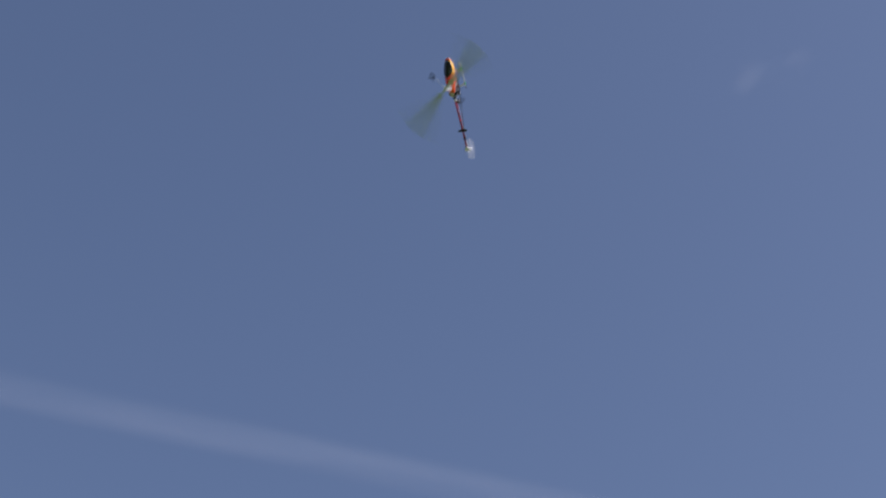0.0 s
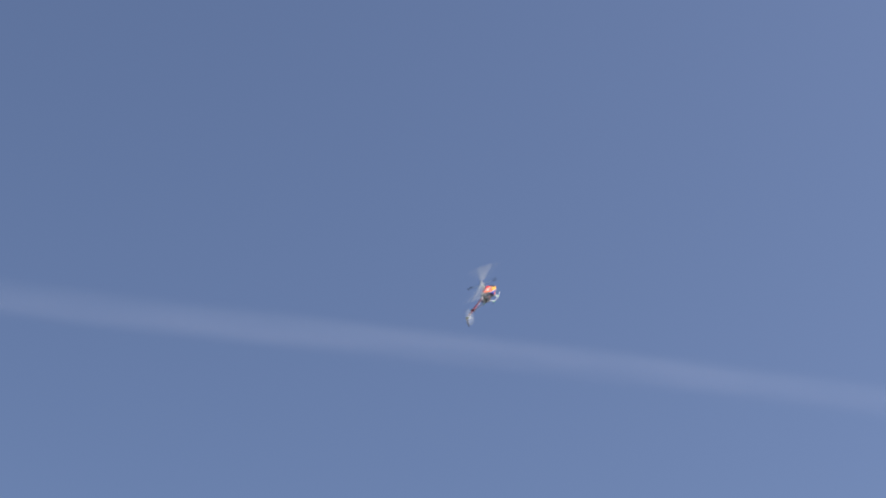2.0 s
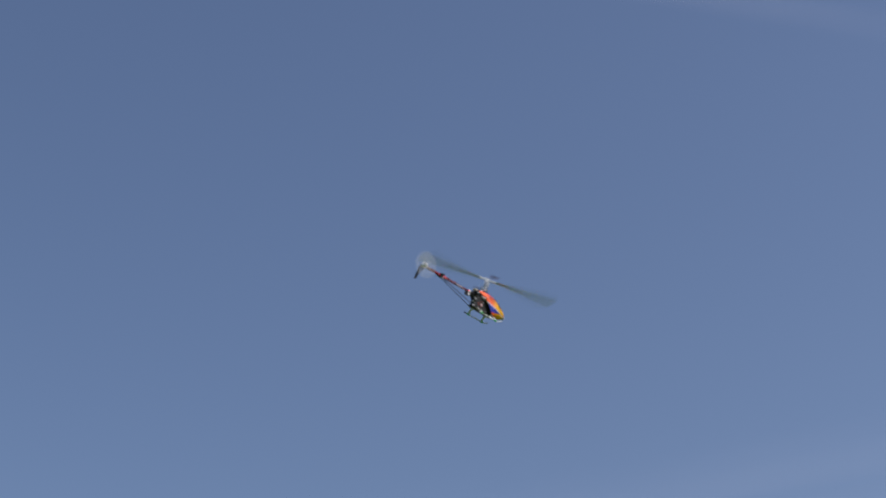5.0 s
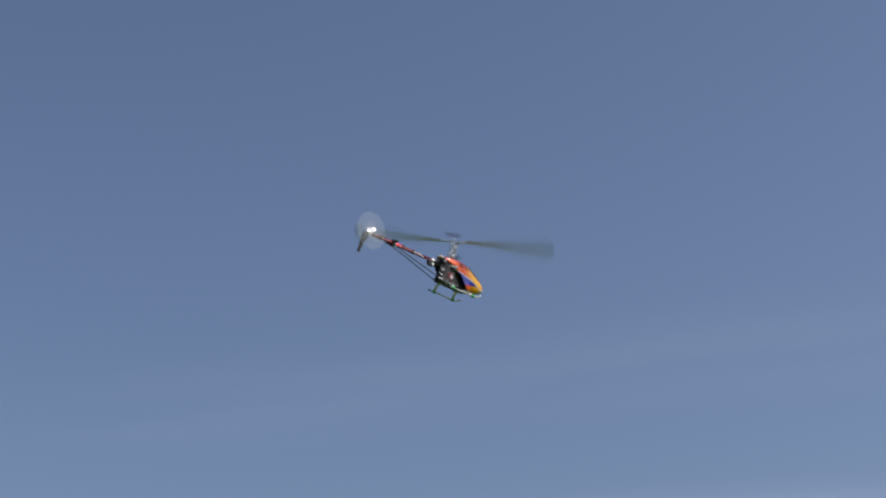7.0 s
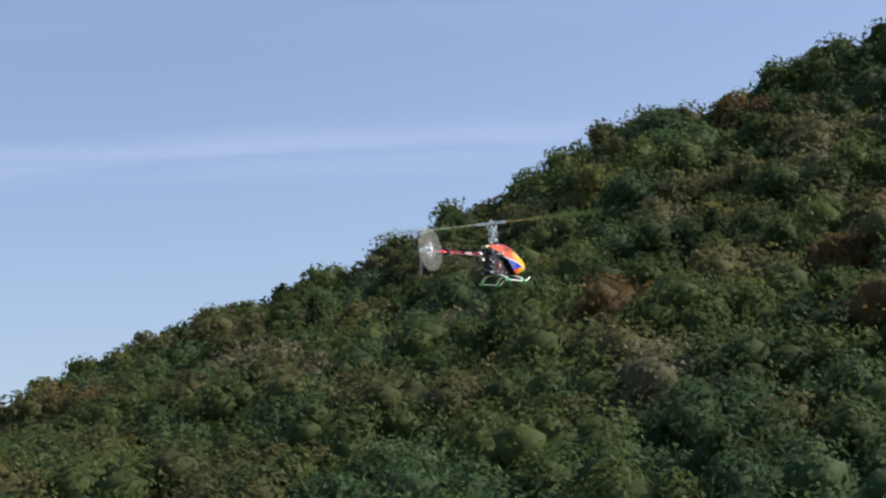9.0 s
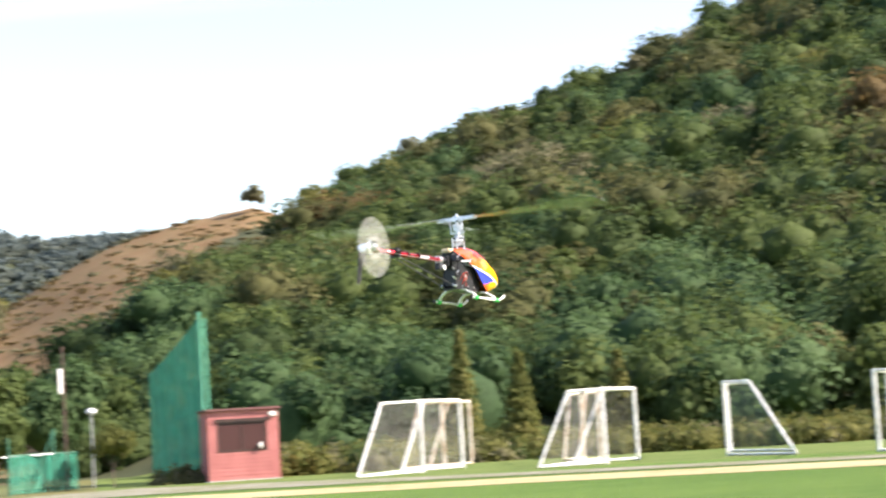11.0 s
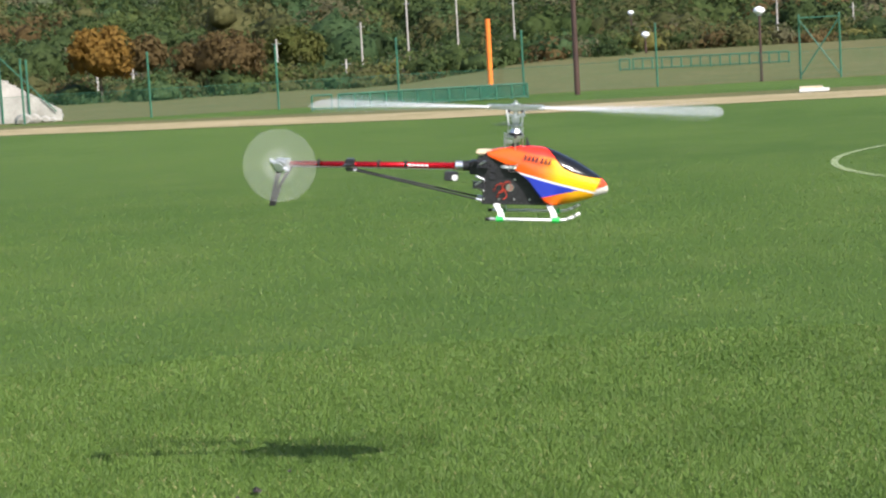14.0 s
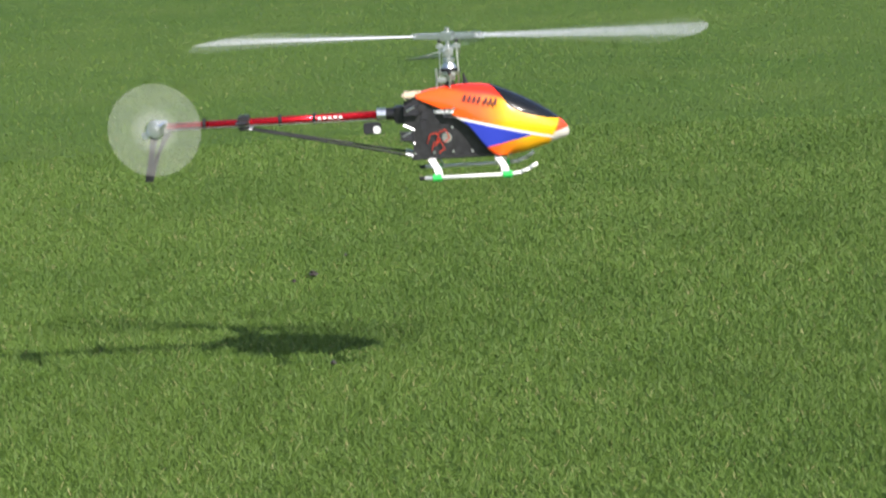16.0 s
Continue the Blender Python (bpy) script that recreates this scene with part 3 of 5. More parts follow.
# ---- ball-stop net ----
def ball_net():
    n = base("ball_stop_net", Matrix(), "tall green ball-stop net hung from a steel mast", "sports net")
    a, b = spot(18.72, 73.0), spot(17.2, 78.0)
    part("mast", rod(B(), (a.x, a.y, 0), (a.x, a.y, 6.45), 0.085, 0.07, 12), M_MAST, n)
    part("mast", rod(B(), (a.x + 0.28, a.y + 0.05, 0), (a.x + 0.22, a.y + 0.05, 6.2), 0.06, seg=10), M_MAST, n)
    part("mast", rod(B(), (b.x, b.y, 0), (b.x, b.y, 4.4), 0.06, seg=10), M_GREEN, n)
    bm = B()
    k, m = 26, 10
    rows = []
    for i in range(k + 1):
        u = i / k
        p = a.lerp(b, u)
        top = 6.3 + (4.35 - 6.3) * u ** 0.85
        fold = 0.10 * math.sin(u * 29) + 0.05 * math.sin(u * 61 + 1)
        rows.append([bm.verts.new((p.x + fold * 0.4, p.y + fold, 0.05 + (top - 0.05) * j / m)) for j in range(m + 1)])
    for p, q in zip(rows, rows[1:]):
        for j in range(m):
            bm.faces.new((p[j], q[j], q[j + 1], p[j + 1]))
    part("net", bm, M_NET, n, "green woven netting in slack folds", True)
    return n


ball_net()


# ---- lamps and poles ----
def pole_lamp(az, d, top, label, pole_mat=M_BROWN, r=0.05):
    p = spot(az, d)
    z = float(land(p.x, p.y))
    g = base("park_lamp", Matrix.Translation((p.x, p.y, z)), label, "lamp post", "lamp posts")
    h = top - z
    part("pole", rod(B(), (0, 0, -0.1), (0, 0, h - 0.16), r, r * 0.75, 12), pole_mat, g)
    part("collar", rod(B(), (0, 0, h - 0.20), (0, 0, h - 0.14), r * 1.5, seg=12), M_GREY, g)
    part("globe", ball(B(), (0, 0, h - 0.04), 0.16, 16, (1.15, 1.15, 0.8)), M_GLOBE, g, "white glass globe", True)
    return g


pole_lamp(15.43, 73.5, 2.92, "park lamp with a white globe on a grey pole", M_GREY)
pole_lamp(-8.72, 60.5, 2.25, "park lamp with a white globe on a dark pole")
pole_lamp(12.15, 82.0, 1.95, "park lamp with a white globe on a dark pole")
pole_lamp(7.85, 84.0, 1.95, "park lamp with a white globe on a dark pole")
pole_lamp(-12.1, 84.0, 1.75, "park lamp with a white globe on a dark pole")
pole_lamp(-2.6 - 9.9, 110.0, 3.1, "park lamp with a white globe on a dark pole")


def tall_lamp():
    p = spot(-14.2, 56.6)
    g = base("light_mast", Matrix.Translation(p), "tall brown light mast with a glass globe on top", "light mast")
    part("pole", rod(B(), (0, 0, -0.1), (0, 0, 4.0), 0.085, 0.075, 14), M_BROWN, g)
    for z in (2.75, 3.75):
        part("band", rod(B(), (0, 0, z), (0, 0, z + 0.06), 0.10, seg=14), M_BROWN, g)
    part("sign_plate", box(B(), -0.11, -0.05, -0.12, -0.085, 2.9, 3.55, 0.01), M_GREY, g, "narrow grey plate")
    part("lamp_holder", rod(B(), (0, 0, 4.0), (0, 0, 4.12), 0.10, 0.13, 14), M_GREY, g)
    part("globe", ball(B(), (0, 0, 4.26), 0.17, 18), M_GLOBE, g, "pale glass globe", True)
    part("globe_cap", ball(B(), (0, 0, 4.38), 0.10, 12, (1, 1, 0.5)), M_GREY, g)


tall_lamp()


def flood_pole():
    p = spot(14.65, 71.5)
    g = base("sign_pole", Matrix.Translation(p), "thin dark pole carrying a white upright panel", "pole")
    part("pole", rod(B(), (0, 0, -0.1), (0, 0, 5.3), 0.07, 0.05, 12), M_BROWN, g)
    part("panel", box(B(), -0.20, -0.05, -0.13, -0.06, 3.55, 4.48, 0.02), M_WHITE, g, "white upright panel")
    for z in (3.7, 4.3):
        part("bracket", rod(B(), (-0.1, -0.06, z), (0, 0, z), 0.015, seg=6), M_GREY, g)


flood_pole()


def foul_pole(az, d, top):
    p = spot(az, d)
    z = float(land(p.x, p.y))
    g = base("foul_pole", Matrix.Translation((p.x, p.y, z)), "bright orange foul pole at the ball field's edge", "foul pole", "foul poles")
    part("shaft", rod(B(), (0, 0, -0.1), (0, 0, top - z), 0.095, seg=14), M_ORANGE, g)
    part("cap", rod(B(), (0, 0, top - z), (0, 0, top - z + 0.02), 0.10, seg=14), M_ORANGE, g)
    part("footing", rod(B(), (0, 0, -0.1), (0, 0, 0.05), 0.16, seg=14), M_CONC, g)


foul_pole(0.43, 70.0, 3.69)
foul_pole(-16.79, 68.0, 2.54)


def utility_pole(az, d, top, r=0.06):
    p = spot(az, d)
    z = float(land(p.x, p.y))
    g = base("utility_pole", Matrix.Translation((p.x, p.y, z)), "pale concrete pole among the bushes", "utility pole", "utility poles")
    part("shaft", rod(B(), (0, 0, -0.2), (0, 0, top - z), r, r * 0.8, 10), M_CONC, g)
    part("cross_arm", rod(B(), (-0.25, 0, top - z - 0.25), (0.25, 0, top - z - 0.25), 0.02, seg=6), M_GREY, g)


for a, d, t in ((-25.6, 95, 2.55), (-24.4, 95, 1.3), (-23.15, 100, 2.6), (-20.6, 104, 3.3), (-19.2, 112, 4.6), (-28.5, 92, 2.2), (-27.45, 90, 1.5), (-21.1, 98, 1.35), (-17.7, 122, 5.0), (-8.2, 112, 3.6), (-6.0, 118, 3.0), (-16.0, 126, 4.6)):
    utility_pole(a, d, t)


# ---- fences ----
def fence():
    f = base("field_fence", Matrix(), "green steel field fence with thin posts and chain link", "fence")
    posts = [(-38, 62.5), (-34.3, 61), (-30.7, 60), (-27.0, 59.4), (-23.2, 59), (-19.57, 59), (-15.8, 59.5), (-11.8, 60.5), (-7.58, 60.3), (-6.41, 60.3), (-3.33, 61.5), (0.97, 63.0), (5.4, 62.3), (9.9, 66), (13.0, 68.0)]
    pts = [spot(a, d) for a, d in posts]
    for p in pts:
        part("post", rod(B(), (p.x, p.y, -0.1), (p.x, p.y, 1.98), 0.034, seg=10), M_GREEN, f)
        part("post_cap", ball(B(), (p.x, p.y, 1.98), 0.042, 8), M_GREEN, f)
    for i, (p, q) in enumerate(zip(pts, pts[1:])):
        d = q - p
        part("rail", rod(B(), (p.x, p.y, 0.86), (q.x, q.y, 0.86), 0.007, seg=6), M_GREEN, f)
        bm = B()
        vs = [bm.verts.new(v) for v in ((p.x, p.y, 0.03), (q.x, q.y, 0.03), (q.x, q.y, 0.84), (p.x, p.y, 0.84))]
        bm.faces.new(vs)
        part("chain_link", bm, M_CHAIN, f, "fine green chain link")
    # braced gate frame
    a, b = spot(-7.58, 60.2), spot(-6.41, 60.2)
    for u, v in ((0.10, 1.85), (1.85, 0.10)):
        part("brace", rod(B(), (a.x, a.y, u), (b.x, b.y, v), 0.022, seg=8), M_GREEN, f)
    part("rail", rod(B(), (a.x, a.y, 1.9), (b.x, b.y, 1.9), 0.02, seg=8), M_GREEN, f)


fence()


def low_fence(az0, d0, az1, d1, h, n, mat, label, z0=None):
    f = base("low_fence", Matrix(), label, "fence")
    a, b = spot(az0, d0), spot(az1, d1)
    za, zb = float(land(a.x, a.y)), float(land(b.x, b.y))
    for i in range(n + 1):
        p = a.lerp(b, i / n)
        z = za + (zb - za) * i / n
        part("post", rod(B(), (p.x, p.y, z - 0.1), (p.x, p.y, z + h), 0.03, seg=8), M_GREEN, f)
    part("rail", rod(B(), (a.x, a.y, za + h), (b.x, b.y, zb + h), 0.025, seg=8), M_GREEN, f)
    part("rail", rod(B(), (a.x, a.y, za + h * 0.12), (b.x, b.y, zb + h * 0.12), 0.02, seg=8), M_GREEN, f)
    if mat:
        for i in range(n):
            p, q = a.lerp(b, i / n), a.lerp(b, (i + 1) / n)
            bm = B()
            bm.faces.new([bm.verts.new(v) for v in ((p.x, p.y, za + 0.03), (q.x, q.y, za + 0.03), (q.x, q.y, zb + h), (p.x, p.y, za + h))])
            part("panel", bm, mat, f, "dense green mesh panel")


low_fence(-21.4, 55.5, -15.7, 55.8, 0.44, 12, M_CHAIN_LOW, "low dense green mesh fence beside the track")
low_fence(-22.2, 55.5, -21.6, 55.5, 0.44, 1, None, "short low green rail beside the track")
low_fence(-12.5, 72.0, -7.9, 71.5, 0.42, 16, None, "low green rail on the grass bank")
low_fence(-12.9, 72.0, -12.6, 72.0, 0.42, 1, None, "low green rail on the grass bank")
low_fence(3.9, 65.1, 6.45, 65.3, 1.45, 4, netting("thin_green_mesh", (0.02, 0.17, 0.11), 0.22), "green mesh screen in front of the scoreboard")
low_fence(12.98, 69.5, 14.95, 71.8, 1.40, 4, netting("dark_green_mesh", (0.025, 0.19, 0.13), 0.75), "green mesh fence panels beside the path")


def scoreboard():
    c0, c1 = spot(3.55, 72.0), spot(6.66, 72.6)
    mid = (c0 + c1) / 2
    ang = math.degrees(math.atan2(c1.y - c0.y, c1.x - c0.x))
    z = 0.40
    g = base("scoreboard", Matrix.Translation((mid.x, mid.y, z)) @ pose(0, 0, 0, 0, 0, ang), "large dark green scoreboard with a steel ladder tower", "scoreboard")
    w = (c1 - c0).length / 2
    top = 3.78 - z
    part("board", box(B(), -w, w, -0.12, 0.12, 0.0, top - 0.62, 0.02), M_GREEN_DARK, g)
    part("header", box(B(), -w - 0.03, w + 0.03, -0.20, 0.16, top - 0.62, top, 0.02), M_GREEN_DARK, g)
    part("score_window", box(B(), -w + 0.25, -0.12, -0.225, -0.20, top - 0.55, top - 0.12), M_DARK, g)
    part("score_window", box(B(), 0.12, w - 0.25, -0.225, -0.20, top - 0.55, top - 0.12), M_DARK, g)
    for x in (-w + 0.55, w - 0.75):
        part("lettering", box(B(), x - 0.42, x + 0.42, -0.235, -0.22, top - 0.10, top - 0.05), M_GREY, g)
    part("lettering", box(B(), -0.07, 0.07, -0.235, -0.20, top - 0.5, top - 0.16), M_GREY, g)
    for i in range(1, 6):
        part("seam", box(B(), -w + 2 * w * i / 6 - 0.008, -w + 2 * w * i / 6 + 0.008, -0.128, -0.12, 0.02, top - 0.64), M_DARK, g)
    for x in (-w + 0.5, w - 0.5):
        part("leg", box(B(), x - 0.08, x + 0.08, 0.12, 0.28, -0.6, top - 0.3), M_GREY, g)
    for x in (-0.42, 0.08, 0.55):
        part("rod", rod(B(), (x, 0.05, top), (x, 0.05, top + 1.15), 0.035, seg=8), M_GREY, g, "pale upright rod")
    # ladder tower
    x0, x1 = w + 0.06, w + 0.46
    for x in (x0, x1):
        for y in (-0.05, 0.40):
            part("tower_leg", rod(B(), (x, y, -0.4), (x, y, top - (0.0 if x == x0 else 0.75)), 0.028, seg=8), M_GREY, g)
    for i in range(5):
        zz = 0.2 + i * 0.52
        part("tower_rung", rod(B(), (x0, -0.05, zz), (x1, -0.05, zz), 0.022, seg=6), M_GREY, g)
        part("tower_brace", rod(B(), (x0, -0.05, zz), (x1, -0.05, zz + 0.5), 0.016, seg=6), M_GREY, g)
    part("platform", box(B(), x0 - 0.1, x1 + 0.05, -0.1, 0.45, top - 0.80, top - 0.74), M_GREY, g)
    for i in range(3):
        part("guard_rail", rod(B(), (x0, -0.08, top - 0.55 + 0.2 * i), (x0 + 0.22, -0.08, top - 0.55 + 0.2 * i), 0.02, seg=6), M_GREY, g)


scoreboard()


def brace_mast():
    g = base("net_mast", Matrix.Translation(spot(14.3, 70.6)), "green braced steel mast beside the path", "mast")
    part("mast", rod(B(), (0, 0, -0.1), (0, 0, 2.3), 0.045, seg=10), M_GREEN, g)
    part("brace", rod(B(), (0, 0, 2.2), (-0.95, -0.2, 0), 0.035, seg=8), M_GREEN, g)
    part("crossbar", rod(B(), (0, 0, 1.38), (-2.0, -0.3, 1.35), 0.035, seg=8), M_GREY, g)


brace_mast()


def bleacher():
    c = spot(-31.2, 62.5)
    g = base("concrete_stand", Matrix.Translation(c) @ pose(0, 0, 0, 0, 0, 25), "pale concrete spectator steps with a sloping side wall", "concrete stand")
    n = 9
    for i in range(n):
        x1 = 1.55 - i * 0.25
        part("step", box(B(), -6.5, x1, 0.1, 3.2, i * 0.17, (i + 1) * 0.17, 0.015), M_CONC, g)
    bm = B()
    for y in (-0.12, 0.10):
        vs = [bm.verts.new((x, y, z)) for x, z in ((1.75, 0.0), (1.75, 0.35), (-0.45, 1.62), (-6.5, 1.72), (-6.5, 0))]
        bm.faces.new(vs)
    fs = list(bm.faces)
    a, b = [list(f.verts) for f in fs]
    for i in range(5):
        bm.faces.new((a[i], a[(i + 1) % 5], b[(i + 1) % 5], b[i]))
    bmesh.ops.recalc_face_normals(bm, faces=bm.faces)
    part("side_wall", bm, M_CONC, g, "pale sloping concrete wall")
    for x, h in ((-0.1, 2.3), (0.75, 2.0)):
        part("rail_post", rod(B(), (x, -0.2, 0), (x, -0.2, h), 0.035, seg=8), M_GREEN, g)
    part("awning", box(B(), -6.5, -0.3, -0.1, 1.5, 1.98, 2.08), M_GREEN, g, "dark green awning")
    part("awning_post", rod(B(), (-1.5, -0.1, 0), (-1.5, -0.1, 2.0), 0.04, seg=8), M_GREY, g)
    part("hand_rail", rod(B(), (-0.2, -0.2, 2.25), (1.6, -0.2, 0.3), 0.022, seg=6), M_GREEN, g)


bleacher()


def rock(p, r):
    bm = B()
    bmesh.ops.create_icosphere(bm, subdivisions=2, radius=r)
    for v in bm.verts:
        v.co *= 0.8 + 0.35 * noise.noise(v.co * 2.2 / r + Vector((p.x, p.y, 0)))
        v.co.z *= 0.7
    ob = part("boulder", bm, M_CONC, None)
    ob.location = (p.x, p.y, r * 0.4)
    return tagged(ob, "pale grey boulder at the foot of the concrete stand", "boulder", "boulders")


for a, d, r in ((-30.4, 61.0, 0.28), (-30.1, 61.3, 0.2), (-30.75, 60.8, 0.34), (-29.9, 61.5, 0.15)):
    rock(spot(a, d), r)


def marker_board():
    p = spot(-7.2, 47.6)
    g = base("marker_board", Matrix.Translation(p) @ pose(0, 0, 0, 0, 0, 8), "white wooden board lying beside the track", "board")
    part("plank", box(B(), -0.36, 0.36, -0.30, -0.02, 0.02, 0.10, 0.01), M_WHITE, g)
    part("plank", box(B(), -0.30, 0.22, 0.02, 0.28, 0.02, 0.14, 0.01), M_WHITE, g)
    part("ledge", box(B(), -0.36, 0.20, -0.12, 0.12, 0.10, 0.15, 0.01), M_CREAM_WOOD, g)


M_CREAM_WOOD = worn("cream_board", (0.62, 0.52, 0.38), (0.45, 0.36, 0.24), 0.7, 0, 4)
marker_board()


# ---- single trees and scrub ----
def tree(az, d, top, r, kind, label, cone=False, leaves=700, size=0.16, bark=None, low=0.25, group="trees"):
    p = spot(az, d)
    z = float(land(p.x, p.y))
    h = top - z
    g = base("tree", Matrix.Translation((p.x, p.y, z)), label, "tree", group)
    bm = B()
    rod(bm, (0, 0, -0.3), (0, 0, h * 0.62), 0.035 * h * 0.5, 0.012 * h * 0.5, 10)
    part("trunk", bm, bark or M_BARK, g)
    if not cone:
        for i in range(6):
            a = i * 2.4 + az
            u = 0.3 + 0.07 * i
            q = (0.62 * r * math.cos(a), 0.62 * r * math.sin(a), h * (u + 0.22))
            part("limb", rod(B(), (0, 0, h * u * 0.8), q, 0.011 * h * 0.5, 0.004 * h * 0.5, 7), bark or M_BARK, g)
    lv = Leaves()
    if cone:
        lv.cone_crown((0, 0, 0.15), r, h - 0.1, kind, leaves, size)
    else:
        lv.round_crown((0, 0, h * low * 0.7), r, h * (1 - low * 0.7), kind, leaves, size, 9, 0.12)
    lv.object("crown", g)
    return g


CONE = "slender conical evergreen tree at the wood's foot"
tree(26.5, 84, 5.75, 0.95, 3, CONE, True, 1300, 0.17)
tree(28.24, 80, 4.5, 0.95, 3, CONE, True, 1300, 0.17)
tree(31.22, 86, 4.5, 0.9, 3, CONE, True, 1300, 0.17)
tree(16.02, 70.5, 2.3, 0.74, 3, "small ornamental tree turning yellow beside a lamp", False, 1100, 0.085, None, 0.45)
tree(20.49, 231, 32.0, 1.5, 5, "lone small tree on the bare ridge", False, 330, 0.24, None, 0.2)
tree(-28.4, 84, 3.5, 1.45, 6, "round tree in orange autumn leaf", False, 1900, 0.12, None, 0.1)
tree(-24.9, 86, 2.8, 2.1, 4, "rusty brown autumn tree behind the fence", False, 1900, 0.12, M_BARK_PALE, 0.05)
tree(-27.2, 119, 3.2, 1.8, 4, "rusty brown autumn tree behind the fence", False, 900, 0.2, M_BARK_PALE, 0.15)
tree(-22.6, 117, 3.2, 1.9, 3, "yellow-green tree behind the fence", False, 900, 0.2, None, 0.15)
DARK = "dark dense tree at the foot of the bare spur"
for a, d, t, r in ((12.2, 88, 5.0, 1.9), (13.2, 90, 5.4, 1.7), (11.4, 92, 3.6, 1.4), (13.9, 88, 4.2, 1.6), (12.6, 84, 3.1, 1.4), (14.6, 94, 6.0, 2.0)):
    tree(a, d, t + 0.4, r, 1 if a < 13.5 else 8, DARK, False, 1500, 0.19, None, 0.08)
for i in range(30):
    a = 6.8 + 5.6 * ((i * 0.618) % 1.0)
    d = 140 + 60 * ((i * 0.377) % 1.0)
    p = spot(a, d)
    if abs(a - 10.5) > 0.5:
        tree(a, d, float(land(p.x, p.y)) + 5.6 + 1.2 * math.sin(i * 2.2), 1.9, (2, 3, 5, 5)[i % 4], "thin pale-stemmed birch with sparse yellowing leaves", False, 420, 0.24, M_BARK_PALE, 0.3)


def birch_slope():
    lv = Leaves()
    for a, d in scatter(6.3, 13.2, 104, 228, 5.4):
        if abs(a - 10.5) < 0.75 or a > 9.5 + 3.4 * float(ease((d - 130) / 90)):
            continue
        p = spot(a, d)
        lv.round_crown((p.x, p.y, float(land(p.x, p.y)) - 0.8), rng.uniform(1.5, 2.7), rng.uniform(2.6, 4.8), pick([(2, 1), (3, 2), (5, 5), (4, 1)]), 420, 0.22, 8, 0.0)
    return tagged(lv.object("wood"), "thin olive and tan birch wood on the foot of the spur", "woodland", kind="stuff")


birch_slope()


def scrub():
    lv = Leaves()
    for i in range(760):
        a = rng.uniform(20.9, 46)
        d = rng.uniform(76, 88) if a > 24.6 else rng.uniform(72, 84)
        p = spot(a, d)
        h = rng.uniform(0.6, 1.4)
        lv.tuft((p.x, p.y, float(land(p.x, p.y)) - 0.05), rng.uniform(0.4, 1.0), h, pick([(1, 1), (3, 6), (5, 1.2)]), 90, 0.11)
    for i in range(60):
        p = spot(rng.uniform(17.3, 18.6), rng.uniform(70.5, 73))
        lv.tuft((p.x, p.y, -0.05), rng.uniform(0.2, 0.5), rng.uniform(0.3, 0.8), pick([(2, 2), (5, 2), (3, 1)]), 40, 0.09)
    return tagged(lv.object("scrub"), "tangled yellow-green weeds and bushes at the wood's edge", "scrub", kind="stuff")


def hedge():
    lv = Leaves()
    for i in range(900):
        a = rng.uniform(-37, 9)
        d = rng.uniform(92 if a > -13 else 82, 128)
        p = spot(a, d)
        if a > 3 and d < 105:
            continue
        k = 0.6 + 0.4 * math.sin(a * 0.9 + d * 0.05)
        lv.tuft((p.x, p.y, float(land(p.x, p.y)) - 0.1), rng.uniform(0.8, 2.0), rng.uniform(0.5, 1.7) * (0.6 + 0.6 * k), pick([(1, 3), (3, 0.5), (2, 3.2), (4, 0.5), (0, 2.6), (8, 1), (5, 0.4)]), 190, 0.13)
    return tagged(lv.object("scrub"), "low mixed scrub and bushes behind the ball field", "scrub", kind="stuff")


def heath():
    lv = Leaves()
    for i in range(900):
        d = rng.uniform(95, 240)
        a = rng.uniform(6.5, max(7.0, bare_edge(d) + 0.3))
        p = spot(a, d)
        lv.tuft((p.x, p.y, float(land(p.x, p.y)) - 0.1), rng.uniform(0.6, 1.6), rng.uniform(0.12, 0.4), pick([(4, 3), (5, 2)]), 30, 0.2)
    return tagged(lv.object("scrub"), "brown heather and dry grass on the bare spur", "scrub", kind="stuff")


scrub()
hedge()
heath()


# ---- high thin cloud ----
def vapour(name, alpha, scale, stretch, lo, hi):
    k = Mat(name)
    m, t = k.m, k.t
    t.nodes.remove(k.b)
    tr = t.nodes.new("ShaderNodeBsdfTranslucent")
    tr.inputs[0].default_value = (1, 1, 1, 1)
    cl = t.nodes.new("ShaderNodeBsdfTransparent")
    mx = t.nodes.new("ShaderNodeMixShader")
    uv = k.coords("Generated")
    s = t.nodes.new("ShaderNodeSeparateXYZ")
    t.links.new(uv, s.inputs[0])

    def hump(v):
        return k.ramp(k.math("SUBTRACT", 0.5, k.math("ABSOLUTE", k.math("SUBTRACT", v, 0.5))), 0.0, 0.42)

    edge = k.math("MULTIPLY", hump(s.outputs[0]), hump(s.outputs[1]))
    n = k.ramp(k.noise(scale, 6, 0.6, k.coords("Object"), stretch), lo, hi)
    t.links.new(k.math("MULTIPLY", k.math("MULTIPLY", edge, n), alpha), mx.inputs[0])
    t.links.new(cl.outputs[0], mx.inputs[1])
    t.links.new(tr.outputs[0], mx.inputs[2])
    t.links.new(mx.outputs[0], t.nodes["Material Output"].inputs[0])
    return m


